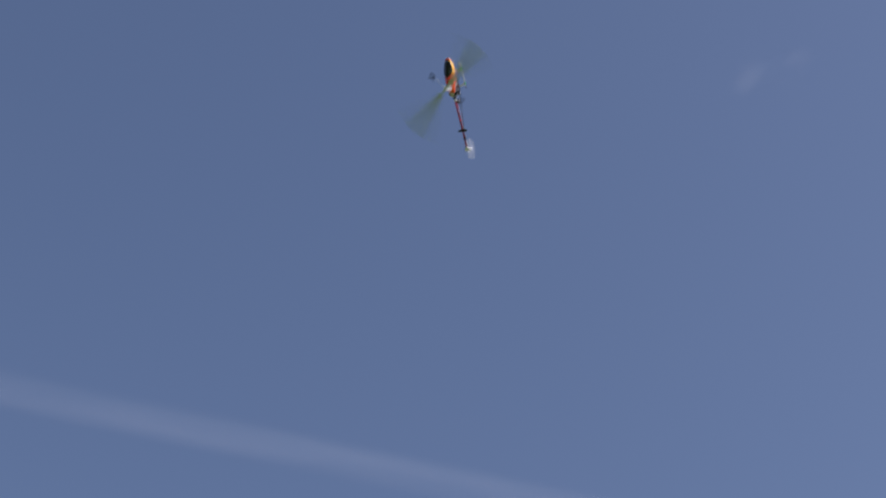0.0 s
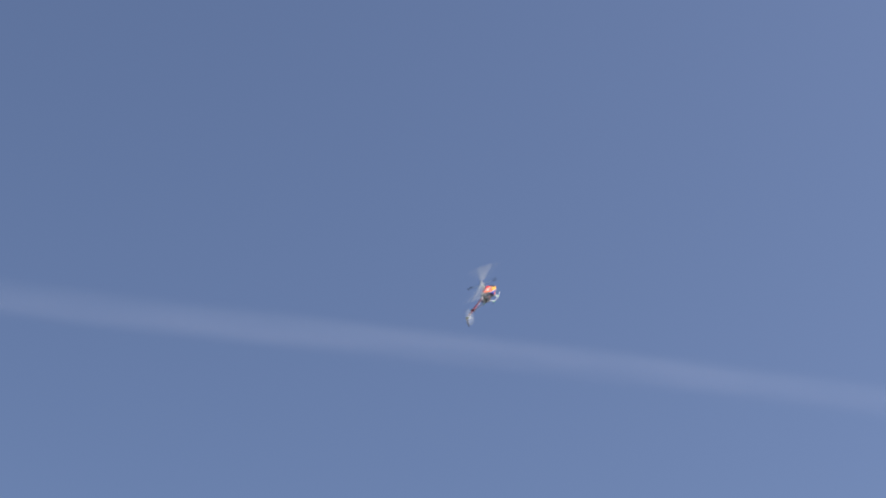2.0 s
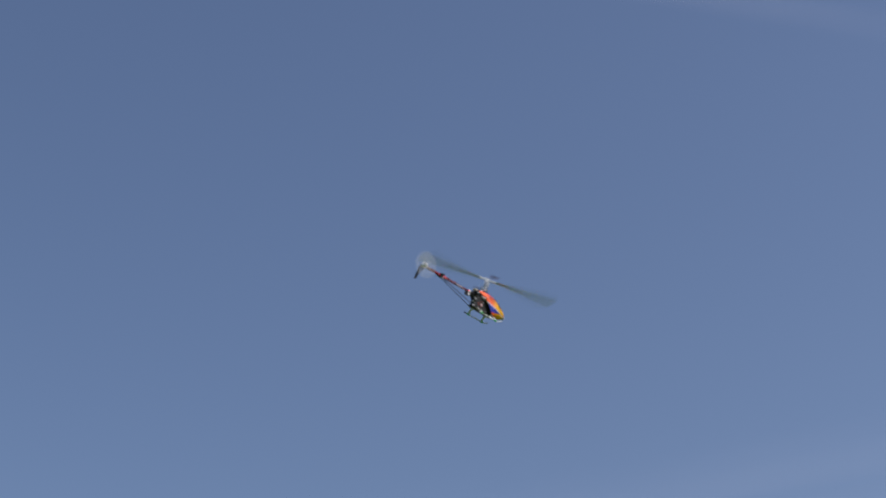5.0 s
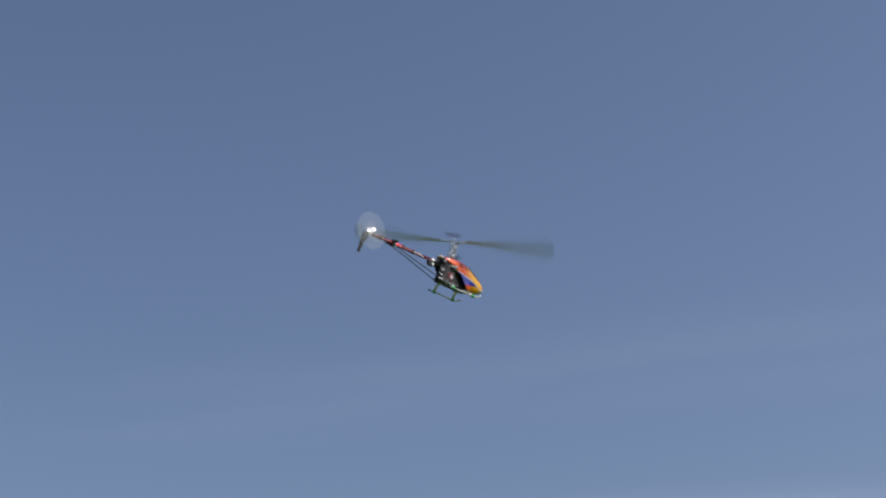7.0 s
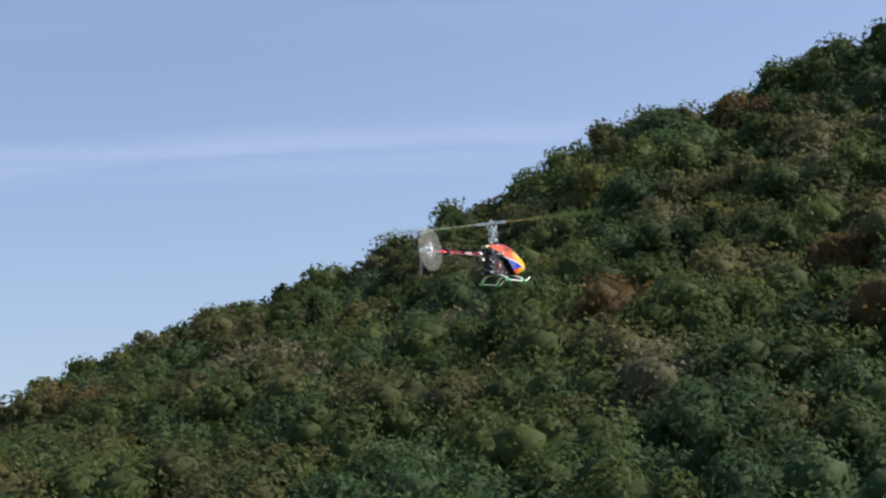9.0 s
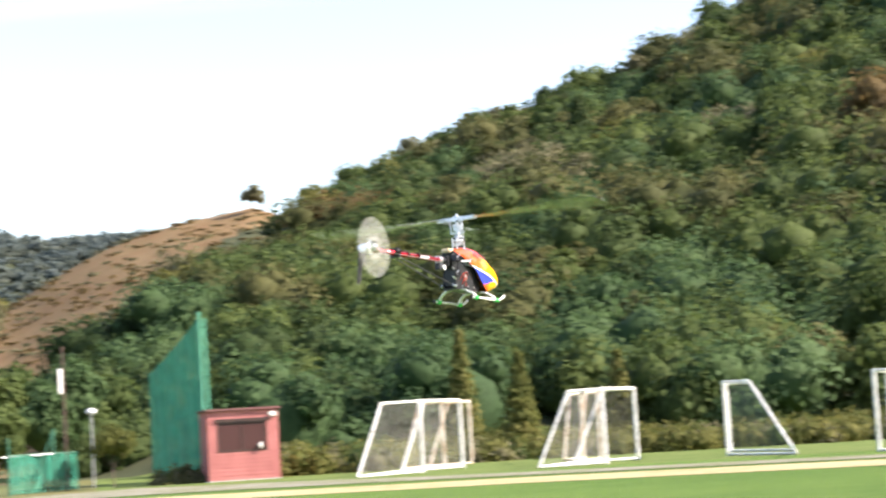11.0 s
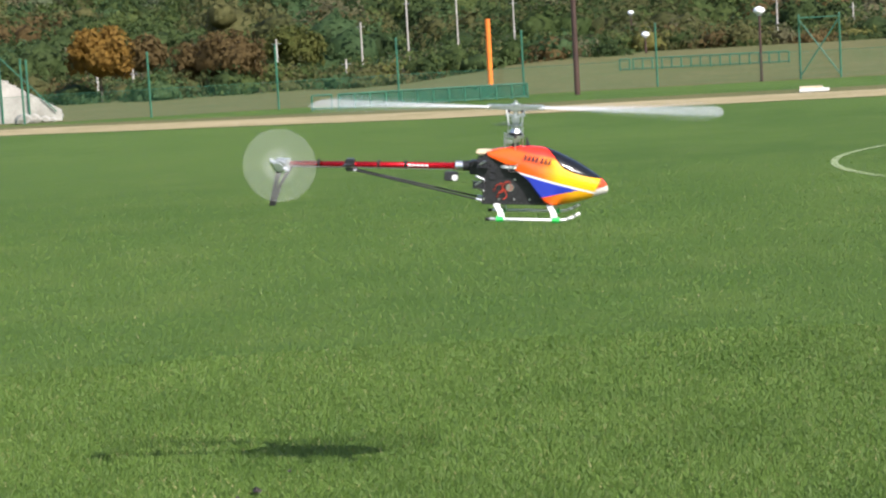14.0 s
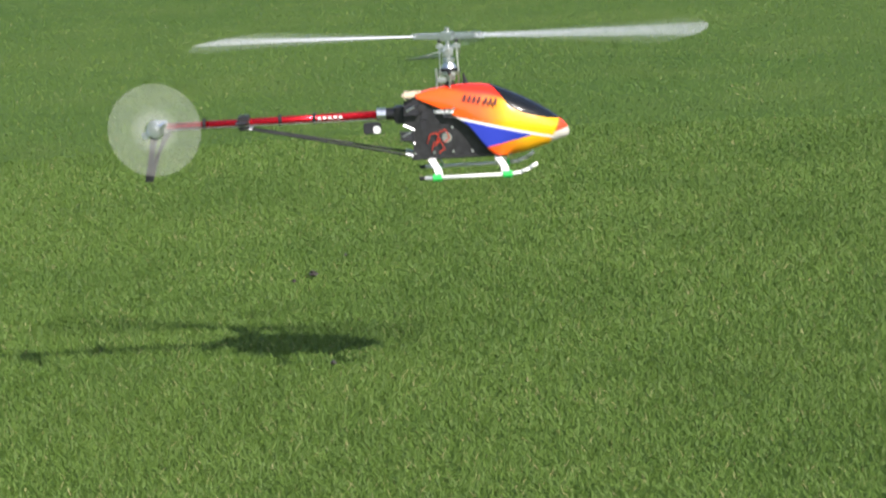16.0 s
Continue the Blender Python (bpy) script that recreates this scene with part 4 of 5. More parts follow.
def cloud(az, el, length, width, turn, height, mat, label):
    """A thin level veil of cloud whose middle is seen at az, el."""
    d = (height - 1.55) / math.tan(radians(el))
    p = spot(az, d, height)
    bm = B()
    bmesh.ops.create_grid(bm, x_segments=12, y_segments=4, size=0.5)
    for v in bm.verts:
        v.co = Vector((v.co.x * length, v.co.y * width, 8 * math.sin(v.co.x * 5)))
    ob = part("cloud", bm, mat, None)
    ob.matrix_world = Matrix.Translation(p) @ pose(0, 0, 0, 0, 0, -az + turn)
    return tagged(ob, label, "cloud", kind="structure")


M_TRAIL = vapour("vapour_trail", 0.048, 0.012, (0.4, 1.6, 1), 0.15, 0.7)
M_VEIL = vapour("cirrus_veil", 0.085, 0.0045, (0.35, 1.7, 1), 0.30, 0.72)
M_THIN = vapour("cirrus_haze", 0.030, 0.0045, (0.35, 1.7, 1), 0.25, 0.75)
M_PUFF = vapour("cloud_puff", 0.06, 0.03, (1, 1, 1), 0.35, 0.6)
cloud(17.0, 36.24, 1000, 40, 16.54, 600, M_TRAIL, "old spreading vapour trail, thin and pale")
cloud(34.18, 47.58, 36, 26, 30, 600, M_PUFF, "small faint puff of cloud")
cloud(27, 13.9, 2300, 430, -2, 600, M_VEIL, "thin pale cirrus bands")
cloud(30, 18.5, 1700, 420, -5, 600, M_THIN, "thin pale cirrus bands")


# ---- scraps on the turf ----
def clod(az, d, r):
    p = spot(az, d)
    bm = B()
    bmesh.ops.create_icosphere(bm, subdivisions=2, radius=r)
    for v in bm.verts:
        v.co *= 0.7 + 0.6 * noise.noise(v.co * 1.4 / r + Vector((az, d, 0)))
        v.co.z *= 0.6
    ob = part("clod", bm, M_DARK, None)
    ob.location = (p.x, p.y, 0.018)
    return tagged(ob, "small dark clod of earth lying on the turf", "clod", "clods")


for a, d, r in ((-24.65, 6.72, 0.024), (-25.25, 6.62, 0.012), (-23.6, 7.0, 0.010), (-24.2, 5.5, 0.014)):
    clod(a, d, r)

# ---- model helicopter ----
M_CARBON = worn("carbon_plate", (0.018, 0.018, 0.020), (0.035, 0.035, 0.038), 0.35, 0, 60, 0.05)
M_BLACK = Mat("black_plastic", 0.4, 0, (0.015, 0.015, 0.016)).m
M_SCREEN = Mat("smoked_windscreen", 0.12, 0, (0.010, 0.012, 0.016)).m
M_STEEL = worn("polished_aluminium", (0.86, 0.87, 0.88), (0.68, 0.69, 0.71), 0.34, 1.0, 90, 0.05)
M_REDBOOM = Mat("red_anodised_tube", 0.18, 0.75, (0.55, 0.012, 0.022)).m
M_SKID = Mat("white_nylon", 0.4, 0, (0.82, 0.82, 0.80)).m
M_CLAMP = Mat("bright_green_rubber", 0.5, 0, (0.03, 0.55, 0.10)).m
M_BLADE = Mat("white_blade_gloss", 0.25, 0, (0.70, 0.71, 0.70)).m
M_CREAM = Mat("cream_plastic", 0.5, 0, (0.75, 0.60, 0.42)).m
M_WIRE = Mat("red_wire", 0.5, 0, (0.60, 0.05, 0.02)).m
M_SERVO = Mat("dark_servo_plastic", 0.4, 0, (0.03, 0.03, 0.035)).m
M_MARK = Mat("dark_lettering", 0.4, 0, (0.09, 0.012, 0.008)).m


def blurred_blades():
    k = Mat("whirling_blades", 0.5, 0, (0.78, 0.80, 0.76), 0.3)
    n = k.t.nodes.new("ShaderNodeVectorMath")
    n.operation = "LENGTH"
    k.t.links.new(k.coords(), n.inputs[0])
    k.see_through(k.ramp(n.outputs["Value"], 0.034, 0.070, 0.24, 0.115))
    return k.m


M_WHIRL = blurred_blades()
M_FAN = Mat("whirling_blade_sweep", 0.5, 0, (0.74, 0.76, 0.74), 0.3).see_through(0.13).m


def canopy_paint():
    """Orange fading to yellow, a white pinstripe, a blue wedge, red nose top and a silver tip."""
    k = Mat("canopy_gloss_paint", 0.22, 0, (0.9, 0.2, 0.02))
    k.b.inputs["Coat Weight"].default_value = 0.4
    s = k.t.nodes.new("ShaderNodeSeparateXYZ")
    k.t.links.new(k.coords(), s.inputs[0])
    x, z = s.outputs[0], s.outputs[2]

    def above(slope, off, soft=0.0012):
        """1 where z is above the line slope * x + off."""
        d = k.math("SUBTRACT", z, k.math("ADD", k.math("MULTIPLY", x, slope), off))
        return k.ramp(d, -soft, soft)

    flow = k.math("ADD", x, k.math("MULTIPLY", k.noise(14, 2), 0.05))
    top = k.mix(k.ramp(flow, 0.09, 0.19), (0.93, 0.115, 0.012), (1.0, 0.50, 0.010))
    red = above(-0.22, -0.136, 0.008)
    top = k.mix(red, top, (0.85, 0.035, 0.018))
    low = k.mix(k.ramp(flow, 0.135, 0.235), (0.92, 0.10, 0.012), (1.0, 0.48, 0.012))
    # belly panel under the blue wedge
    body = k.mix(above(0.21, -0.3077, 0.0012), low, (0.030, 0.050, 0.42))
    body = k.mix(above(-0.258, -0.2095), body, (0.82, 0.80, 0.78))
    body = k.mix(above(-0.258, -0.2030), body, top)
    body = k.mix(k.ramp(k.math("ADD", x, k.math("MULTIPLY", z, -0.4)), 0.366, 0.378), body, k.mix(above(0.25, -0.328, 0.002), (0.62, 0.60, 0.55), (0.88, 0.07, 0.015)))
    k.color(body)
    return k.m


M_CANOPY = canopy_paint()
# forward, top, bottom, half width
CANOPY = [(-0.092, -0.146, -0.156, 0.030), (-0.05, -0.135, -0.174, 0.040), (-0.013, -0.129, -0.192, 0.046), (0.044, -0.127, -0.232, 0.055), (0.085, -0.129, -0.288, 0.060),
          (0.107, -0.134, -0.309, 0.062), (0.143, -0.148, -0.3185, 0.062), (0.185, -0.168, -0.3125, 0.058), (0.224, -0.189, -0.302, 0.051),
          (0.262, -0.214, -0.290, 0.040), (0.290, -0.235, -0.281, 0.026), (0.303, -0.252, -0.275, 0.012), (0.3065, -0.262, -0.270, 0.004)]


def canopy_section(x):
    c = CANOPY
    xs = [q[0] for q in c]
    return [float(np.interp(x, xs, [q[i] for q in c])) for i in (1, 2, 3)]


def canopy_point(x, u, out=0.0):
    """A point on the shell: u from -1 (lower edge, starboard) over 0 (top) to 1 (lower edge, port)."""
    t, b, w = canopy_section(x)
    w += out
    t += out
    shut = float(ease((x - 0.10) / 0.06))
    reach = 0.60 + 0.40 * shut
    ph = u * math.pi * reach
    zc = math.cos(ph)
    ze = math.cos(math.pi * reach)
    z = b + (t - b) * (zc - ze) / (1 - ze)
    s = math.sin(ph)
    y = -w * math.copysign(abs(s) ** 0.8, s)
    if abs(ph) > math.pi / 2 and shut < 1:
        y = -math.copysign(w * (abs(s) ** 0.8 * shut + (1 - shut)), s)
    return (x, y, z)


def build_canopy(parent):
    xs = np.concatenate([np.linspace(-0.092, 0.24, 34), np.linspace(0.25, 0.3065, 12)])
    us = np.linspace(-1, 1, 45)
    v = [canopy_point(x, u) for x in xs for u in us]
    m = len(us)
    f = [(i * m + j, i * m + j + 1, (i + 1) * m + j + 1, (i + 1) * m + j) for i in range(len(xs) - 1) for j in range(m - 1)]
    f.append(tuple((len(xs) - 1) * m + j for j in range(m)))
    ob = mesh_ob("canopy", v, f, M_CANOPY, parent, None, True)
    so = ob.modifiers.new("shell", "SOLIDIFY")
    so.thickness, so.offset = 0.0016, 1
    tagged(ob, "glossy orange, yellow and blue painted fibreglass canopy")
    # windscreen set on the shell
    xs = np.linspace(0.100, 0.286, 30)
    v, f = [], []
    us = np.linspace(-1, 1, 21)
    for x in xs:
        half = float(np.interp(x, [0.100, 0.108, 0.118, 0.130, 0.145, 0.160, 0.19, 0.223, 0.245, 0.262, 0.276, 0.286], [0.004, 0.09, 0.165, 0.235, 0.29, 0.32, 0.34, 0.335, 0.31, 0.265, 0.18, 0.01]))
        for u in us:
            v.append(canopy_point(x, u * half, 0.0016))
    m = len(us)
    f = [(i * m + j, i * m + j + 1, (i + 1) * m + j + 1, (i + 1) * m + j) for i in range(len(xs) - 1) for j in range(m - 1)]
    ws = mesh_ob("windscreen", v, f, M_SCREEN, ob, None, True)
    so = ws.modifiers.new("shell", "SOLIDIFY")
    so.thickness, so.offset = 0.0012, 1
    tagged(ws, "black smoked windscreen")
    # dark lettering bars along the flanks
    for side in (-1, 1):
        for i in range(7):
            bm = B()
            x0 = 0.036 + i * 0.0125 + (0.004 if i > 3 else 0)
            z0 = -0.158 - 0.17 * (x0 - 0.036)
            box(bm, -0.0036, 0.0036, -0.0008, 0.0008, -0.0085, 0.0085)
            for vv in bm.verts:
                vv.co.x += vv.co.z * 0.25
            t, b, w = canopy_section(x0)
            p = part("lettering", bm, M_MARK, ob)
            ys = side * (w * 0.985)
            p.matrix_local = pose(x0, ys, z0, side * 14, 0, 0)


def helicopter():
    h = base("model_helicopter", Matrix(), "radio-controlled helicopter with orange canopy and red tail boom, flying", "model helicopter")
    build_canopy(h)
    # side plates
    for s in (-1, 1):
        bm = B()
        pts = [(-0.125, -0.170), (-0.125, -0.215), (-0.10, -0.245), (-0.108, -0.312), (0.095, -0.312), (0.118, -0.300), (0.075, -0.22), (0.02, -0.185), (-0.03, -0.160), (-0.09, -0.155)]
        vs = [bm.verts.new((x, s * 0.028, z)) for x, z in pts]
        fc = bm.faces.new(vs)
        r = bmesh.ops.extrude_face_region(bm, geom=[fc])
        for q in r["geom"]:
            if isinstance(q, bmesh.types.BMVert):
                q.co.y += s * 0.003
        bmesh.ops.recalc_face_normals(bm, faces=bm.faces)
        part("side_plate", bm, M_CARBON, h, "black carbon side plate")
        # lightening window rim and screws
        for x, z in ((-0.07, -0.20), (-0.075, -0.225)):
            part("lightening_slot", box(B(), x - 0.008, x + 0.008, s * 0.0315, s * 0.0335, z - 0.010, z + 0.010, 0.001), M_SERVO, h)
        for x, z in ((-0.1, -0.30), (-0.05, -0.30), (0.0, -0.30), (0.05, -0.30), (-0.11, -0.19), (-0.04, -0.175), (0.0, -0.235)):
            part("screw", rod(B(), (x, s * 0.031, z), (x, s * 0.0345, z), 0.0035, seg=8), M_STEEL, h)
    part("frame_block", box(B(), -0.10, 0.09, -0.026, 0.026, -0.30, -0.20, 0.003), M_BLACK, h)
    part("top_deck", box(B(), -0.10, 0.03, -0.030, 0.030, -0.185, -0.150, 0.004), M_BLACK, h)
    part("bottom_plate", box(B(), -0.108, 0.155, -0.034, 0.034, -0.318, -0.311, 0.002), M_CARBON, h)
    part("motor", rod(B(), (-0.015, -0.034, -0.262), (-0.015, 0.034, -0.262), 0.013, seg=18), M_STEEL, h, "silver motor can")
    part("battery", box(B(), 0.01, 0.13, -0.024, 0.024, -0.300, -0.250, 0.006), M_SERVO, h, "dark battery pack")
    part("exhaust", rod(B(), (-0.02, -0.036, -0.200), (0.05, -0.038, -0.203), 0.009, seg=12), M_STEEL, h, "silver canister")
    for i, (x, z) in enumerate(((-0.055, -0.262), (-0.03, -0.255), (-0.045, -0.283))):
        bm = B()
        pts = [(x - 0.012, -0.034, z - 0.012), (x - 0.004, -0.042, z + 0.010), (x + 0.012, -0.042, z + 0.016), (x + 0.022, -0.036, z - 0.006), (x + 0.008, -0.040, z - 0.018)]
        part("wire", pipe(bm, pts, 0.0012, 6), M_WIRE, h, "red wire loop")
    for s, x, z in ((-1, -0.105, -0.185), (1, -0.105, -0.185), (-1, 0.0, -0.195), (-1, -0.118, -0.252)):
        part("servo", box(B(), x - 0.018, x + 0.018, s * 0.031, s * 0.050, z - 0.011, z + 0.011, 0.002), M_SERVO, h)
        part("servo_arm", rod(B(), (x - 0.012, s * 0.052, z), (x + 0.010, s * 0.052, z + 0.012), 0.003, seg=6), M_STEEL, h)
    part("rear_fairing", box(B(), -0.128, -0.060, -0.022, 0.022, -0.158, -0.141, 0.006), M_CREAM, h, "cream plastic rear fairing")
    # tail
    zb = -0.196
    part("tail_boom", rod(B(), (-0.165, 0, zb), (-0.755, 0, zb - 0.004), 0.0108, seg=20), M_REDBOOM, h, "glossy red anodised tube", True)
    part("boom_clamp", rod(B(), (-0.100, 0, zb), (-0.185, 0, zb), 0.019, 0.016, 16), M_BLACK, h)
    part("boom_clamp", rod(B(), (-0.172, 0, zb), (-0.196, 0, zb), 0.0165, seg=16), M_STEEL, h)
    for x in (-0.36, -0.45, -0.65):
        part("boom_ring", rod(B(), (x - 0.004, 0, zb), (x + 0.004, 0, zb), 0.0145, seg=16), M_BLACK, h)
    for i in range(5):
        part("lettering", box(B(), -0.352 + i * 0.014, -0.342 + i * 0.014, -0.0116, -0.0100, zb - 0.0028, zb + 0.0034), M_SKID, h)
    part("push_rod", rod(B(), (-0.20, -0.019, zb - 0.010), (-0.74, -0.019, zb - 0.008), 0.0012, seg=6), M_STEEL, h)
    part("tail_servo", box(B(), -0.232, -0.186, -0.028, -0.004, zb - 0.048, zb - 0.018, 0.003), M_SERVO, h, "dark tail servo under the boom")
    part("servo_wheel", rod(B(), (-0.197, -0.028, zb - 0.036), (-0.197, -0.034, zb - 0.036), 0.010, seg=14), M_SKID, h)
    for s in (-1, 1):
        part("boom_support", rod(B(), (-0.545, s * 0.012, zb - 0.016), (-0.106, s * 0.030, -0.306), 0.0030, seg=10), M_CARBON, h, "black carbon boom support")
        part("support_end", rod(B(), (-0.545, s * 0.012, zb - 0.016), (-0.525, s * 0.013, zb - 0.021), 0.0055, seg=8), M_STEEL, h)
        part("support_end", rod(B(), (-0.126, s * 0.029, -0.301), (-0.106, s * 0.030, -0.306), 0.0055, seg=8), M_STEEL, h)
    part("stabiliser_clamp", box(B(), -0.560, -0.530, -0.020, 0.020, zb - 0.022, zb + 0.017, 0.003), M_CARBON, h)
    bm = B()
    for s in (-1, 1):
        vs = [bm.verts.new(q) for q in ((-0.53, s * 0.015, zb), (-0.54, s * 0.055, zb), (-0.565, s * 0.055, zb), (-0.56, s * 0.015, zb))]
        fc = bm.faces.new(vs)
        r = bmesh.ops.extrude_face_region(bm, geom=[fc])
        for q in r["geom"]:
            if isinstance(q, bmesh.types.BMVert):
                q.co.z += 0.003
    part("stabiliser", bm, M_CARBON, h, "small black horizontal stabiliser")
    part("tail_gearbox", box(B(), -0.795, -0.745, -0.014, 0.014, zb - 0.018, zb + 0.014, 0.004), M_STEEL, h, "silver tail gearbox")
    part("tail_case", rod(B(), (-0.776, 0.024, zb - 0.004), (-0.776, -0.030, zb - 0.004), 0.018, seg=18), M_STEEL, h)
    bm = B()
    # leading and trailing limbs of the fin with a long cut-out
    for limb in ([(-0.735, -0.205), (-0.755, -0.205), (-0.800, -0.345), (-0.822, -0.346), (-0.808, -0.31)], [(-0.770, -0.200), (-0.792, -0.200), (-0.822, -0.346), (-0.808, -0.335)]):
        vs = [bm.verts.new((x, 0.018, z)) for x, z in limb]
        fc = bm.faces.new(vs)
        r = bmesh.ops.extrude_face_region(bm, geom=[fc])
        for q in r["geom"]:
            if isinstance(q, bmesh.types.BMVert):
                q.co.y += 0.003
    bmesh.ops.recalc_face_normals(bm, faces=bm.faces)
    part("tail_fin", bm, M_CARBON, h, "black carbon vertical fin")
    # tail rotor, starboard side
    tr = new("tail_rotor")
    tr.parent = h
    tr.empty_display_size = 0.05
    tr.matrix_local = pose(-0.776, -0.042, zb - 0.004)
    part("hub", rod(B(), (0, 0.014, 0), (0, -0.012, 0), 0.009, seg=14), M_STEEL, tr)
    part("slider", rod(B(), (0, 0.002, 0), (0, -0.006, 0), 0.016, seg=16), M_STEEL, tr)
    for s in (-1, 1):
        part("blade_grip", rod(B(), (0, 0, 0), (0, 0, s * 0.036), 0.006, seg=10), M_STEEL, tr)
    bm = B()
    rings, seg = [0.026, 0.05, 0.075, 0.1, 0.122], 56
    vs = [[bm.verts.new((r * math.cos(2 * math.pi * i / seg), 0, r * math.sin(2 * math.pi * i / seg))) for i in range(seg)] for r in rings]
    for a, b in zip(vs, vs[1:]):
        for i in range(seg):
            bm.faces.new((a[i], a[(i + 1) % seg], b[(i + 1) % seg], b[i]))
    part("blur_disc", bm, M_WHIRL, tr, "pale translucent disc of whirling tail blades")
    # skids
    for x in (-0.055, 0.118):
        for s in (-1, 1):
            bm = B()
            a = [(x, s * 0.022, -0.316), (x - 0.002, s * 0.050, -0.320), (x + 0.012, s * 0.080, -0.338), (x + 0.016, s * 0.092, -0.355)]
            for p, q in zip(a, a[1:]):
                box_between(bm, p, q, 0.020, 0.006)
            part("skid_strut", bm, M_SKID, h, "white nylon skid strut")
    for s in (-1, 1):
        y = s * 0.092
        pts = [(-0.082, y, -0.357), (0.145, y, -0.357), (0.172, y, -0.354), (0.195, y, -0.345), (0.216, y, -0.332)]
        part("skid_pipe", pipe(B(), pts, 0.0048, 10), M_SKID, h, "white landing skid pipe", True)
        part("pipe_cap", rod(B(), (-0.092, y, -0.357), (-0.078, y, -0.357), 0.0055, seg=10), M_BLACK, h)
        for x in (-0.045, 0.138):
            part("skid_clamp", rod(B(), (x - 0.012, y, -0.357), (x + 0.012, y, -0.357), 0.0095, seg=10), M_CLAMP, h, "bright green rubber skid clamp")
    # mast
    part("mast", rod(B(), (0, 0, -0.15), (0, 0, 0.018), 0.006, seg=14), M_STEEL, h, "polished steel rotor mast")
    part("mast_bearing", rod(B(), (0, 0, -0.142), (0, 0, -0.118), 0.016, 0.012, 16), M_BLACK, h)
    part("antenna_mount", rod(B(), (0.042, 0, -0.13), (0.036, 0, -0.098), 0.008, 0.0015, 10), M_BLACK, h, "black conical mount")
    for z, r, mm in ((-0.096, 0.028, M_STEEL), (-0.088, 0.022, M_BLACK), (-0.062, 0.017, M_STEEL)):
        part("swashplate" if r > 0.02 else "washout_hub", rod(B(), (0, 0, z - 0.004), (0, 0, z + 0.004), r, seg=22), mm, h)
    for i in range(3):
        a = radians(30 + 120 * i)
        c, s = math.cos(a), math.sin(a)
        part("link_rod", rod(B(), (0.026 * c, 0.026 * s, -0.17), (0.028 * c, 0.028 * s, -0.094), 0.0022, seg=6), M_STEEL, h)
        part("ball_link", ball(B(), (0.028 * c, 0.028 * s, -0.094), 0.0055, 8), M_BLACK, h)
    for s in (-1, 1):
        part("guide_post", rod(B(), (-0.034, s * 0.010, -0.15), (-0.034, s * 0.010, -0.085), 0.0035, seg=8), M_STEEL, h)
        part("washout_arm", box(B(), -0.006, 0.006, min(s * 0.008, s * 0.034), max(s * 0.008, s * 0.034), -0.066, -0.056, 0.002), M_STEEL, h, "polished washout arm")
        part("bell_crank", box(B(), -0.020 + s * 0.012, 0.004 + s * 0.012, s * 0.024 - 0.004, s * 0.024 + 0.004, -0.118, -0.104, 0.002), M_STEEL, h, "polished bell crank")
    part("washout_base", rod(B(), (0, 0, -0.082), (0, 0, -0.070), 0.020, 0.014, 18), M_STEEL, h, "polished washout base")
    for s in (-1, 1):
        part("pitch_link", rod(B(), (s * 0.024, -0.014, -0.092), (s * 0.022, -0.012, -0.012), 0.0022, seg=6), M_STEEL, h)
        part("ball_link", ball(B(), (s * 0.022, -0.012, -0.012), 0.005, 8), M_BLACK, h)
        part("pitch_arm", box(B(), min(s * 0.012, s * 0.032), max(s * 0.012, s * 0.032), -0.016, -0.008, -0.030, -0.020, 0.002), M_STEEL, h, "polished pitch arm")
    part("head_block", box(B(), -0.013, 0.013, -0.016, 0.016, -0.052, -0.028, 0.003), M_STEEL, h, "polished head block")
    part("main_gear", rod(B(), (-0.005, 0, -0.196), (-0.005, 0, -0.188), 0.052, seg=36), M_SKID, h, "pale main gear")
    part("tail_pulley", rod(B(), (-0.776, -0.018, zb - 0.004), (-0.776, -0.026, zb - 0.004), 0.024, seg=20), M_STEEL, h, "polished tail hub plate")
    part("front_clamp", box(B(), -0.150, -0.118, -0.022, 0.022, -0.222, -0.176, 0.004), M_BLACK, h)
    for z in (-0.225, -0.262):
        part("rear_strut", rod(B(), (-0.128, -0.030, z), (-0.100, -0.030, z - 0.012), 0.004, seg=8), M_STEEL, h)
    rot = new("main_rotor")
    rot.parent = h
    rot.empty_display_size = 0.1
    part("rotor_hub", box(B(), -0.018, 0.018, -0.013, 0.013, -0.012, 0.012, 0.003), M_STEEL, rot, "polished rotor hub block")
    part("hub_bolt", rod(B(), (0, 0, 0.010), (0, 0, 0.022), 0.006, seg=10), M_STEEL, rot)
    part("seesaw", box(B(), -0.010, 0.010, -0.030, 0.030, -0.040, -0.024, 0.003), M_STEEL, rot)
    part("flybar", rod(B(), (0, -0.215, -0.032), (0, 0.215, -0.032), 0.0019, seg=8), M_STEEL, rot)
    for s in (-1, 1):
        part("blade_grip", box(B(), min(s * 0.018, s * 0.095), max(s * 0.018, s * 0.095), -0.010, 0.010, -0.008, 0.008, 0.003), M_STEEL, rot, "polished blade grip")
        part("paddle", box(B(), -0.017, 0.017, min(s * 0.175, s * 0.25), max(s * 0.175, s * 0.25), -0.034, -0.030, 0.0015), M_BLACK, rot, "dark flybar paddle")
        part("mixing_arm", rod(B(), (s * 0.03, 0.014, -0.006), (s * 0.02, 0.022, -0.060), 0.0025, seg=6), M_STEEL, rot)
        bm = B()
        secs = [(0.075, 0.012), (0.10, 0.027), (0.60, 0.027), (0.668, 0.025), (0.675, 0.015)]
        rings = []
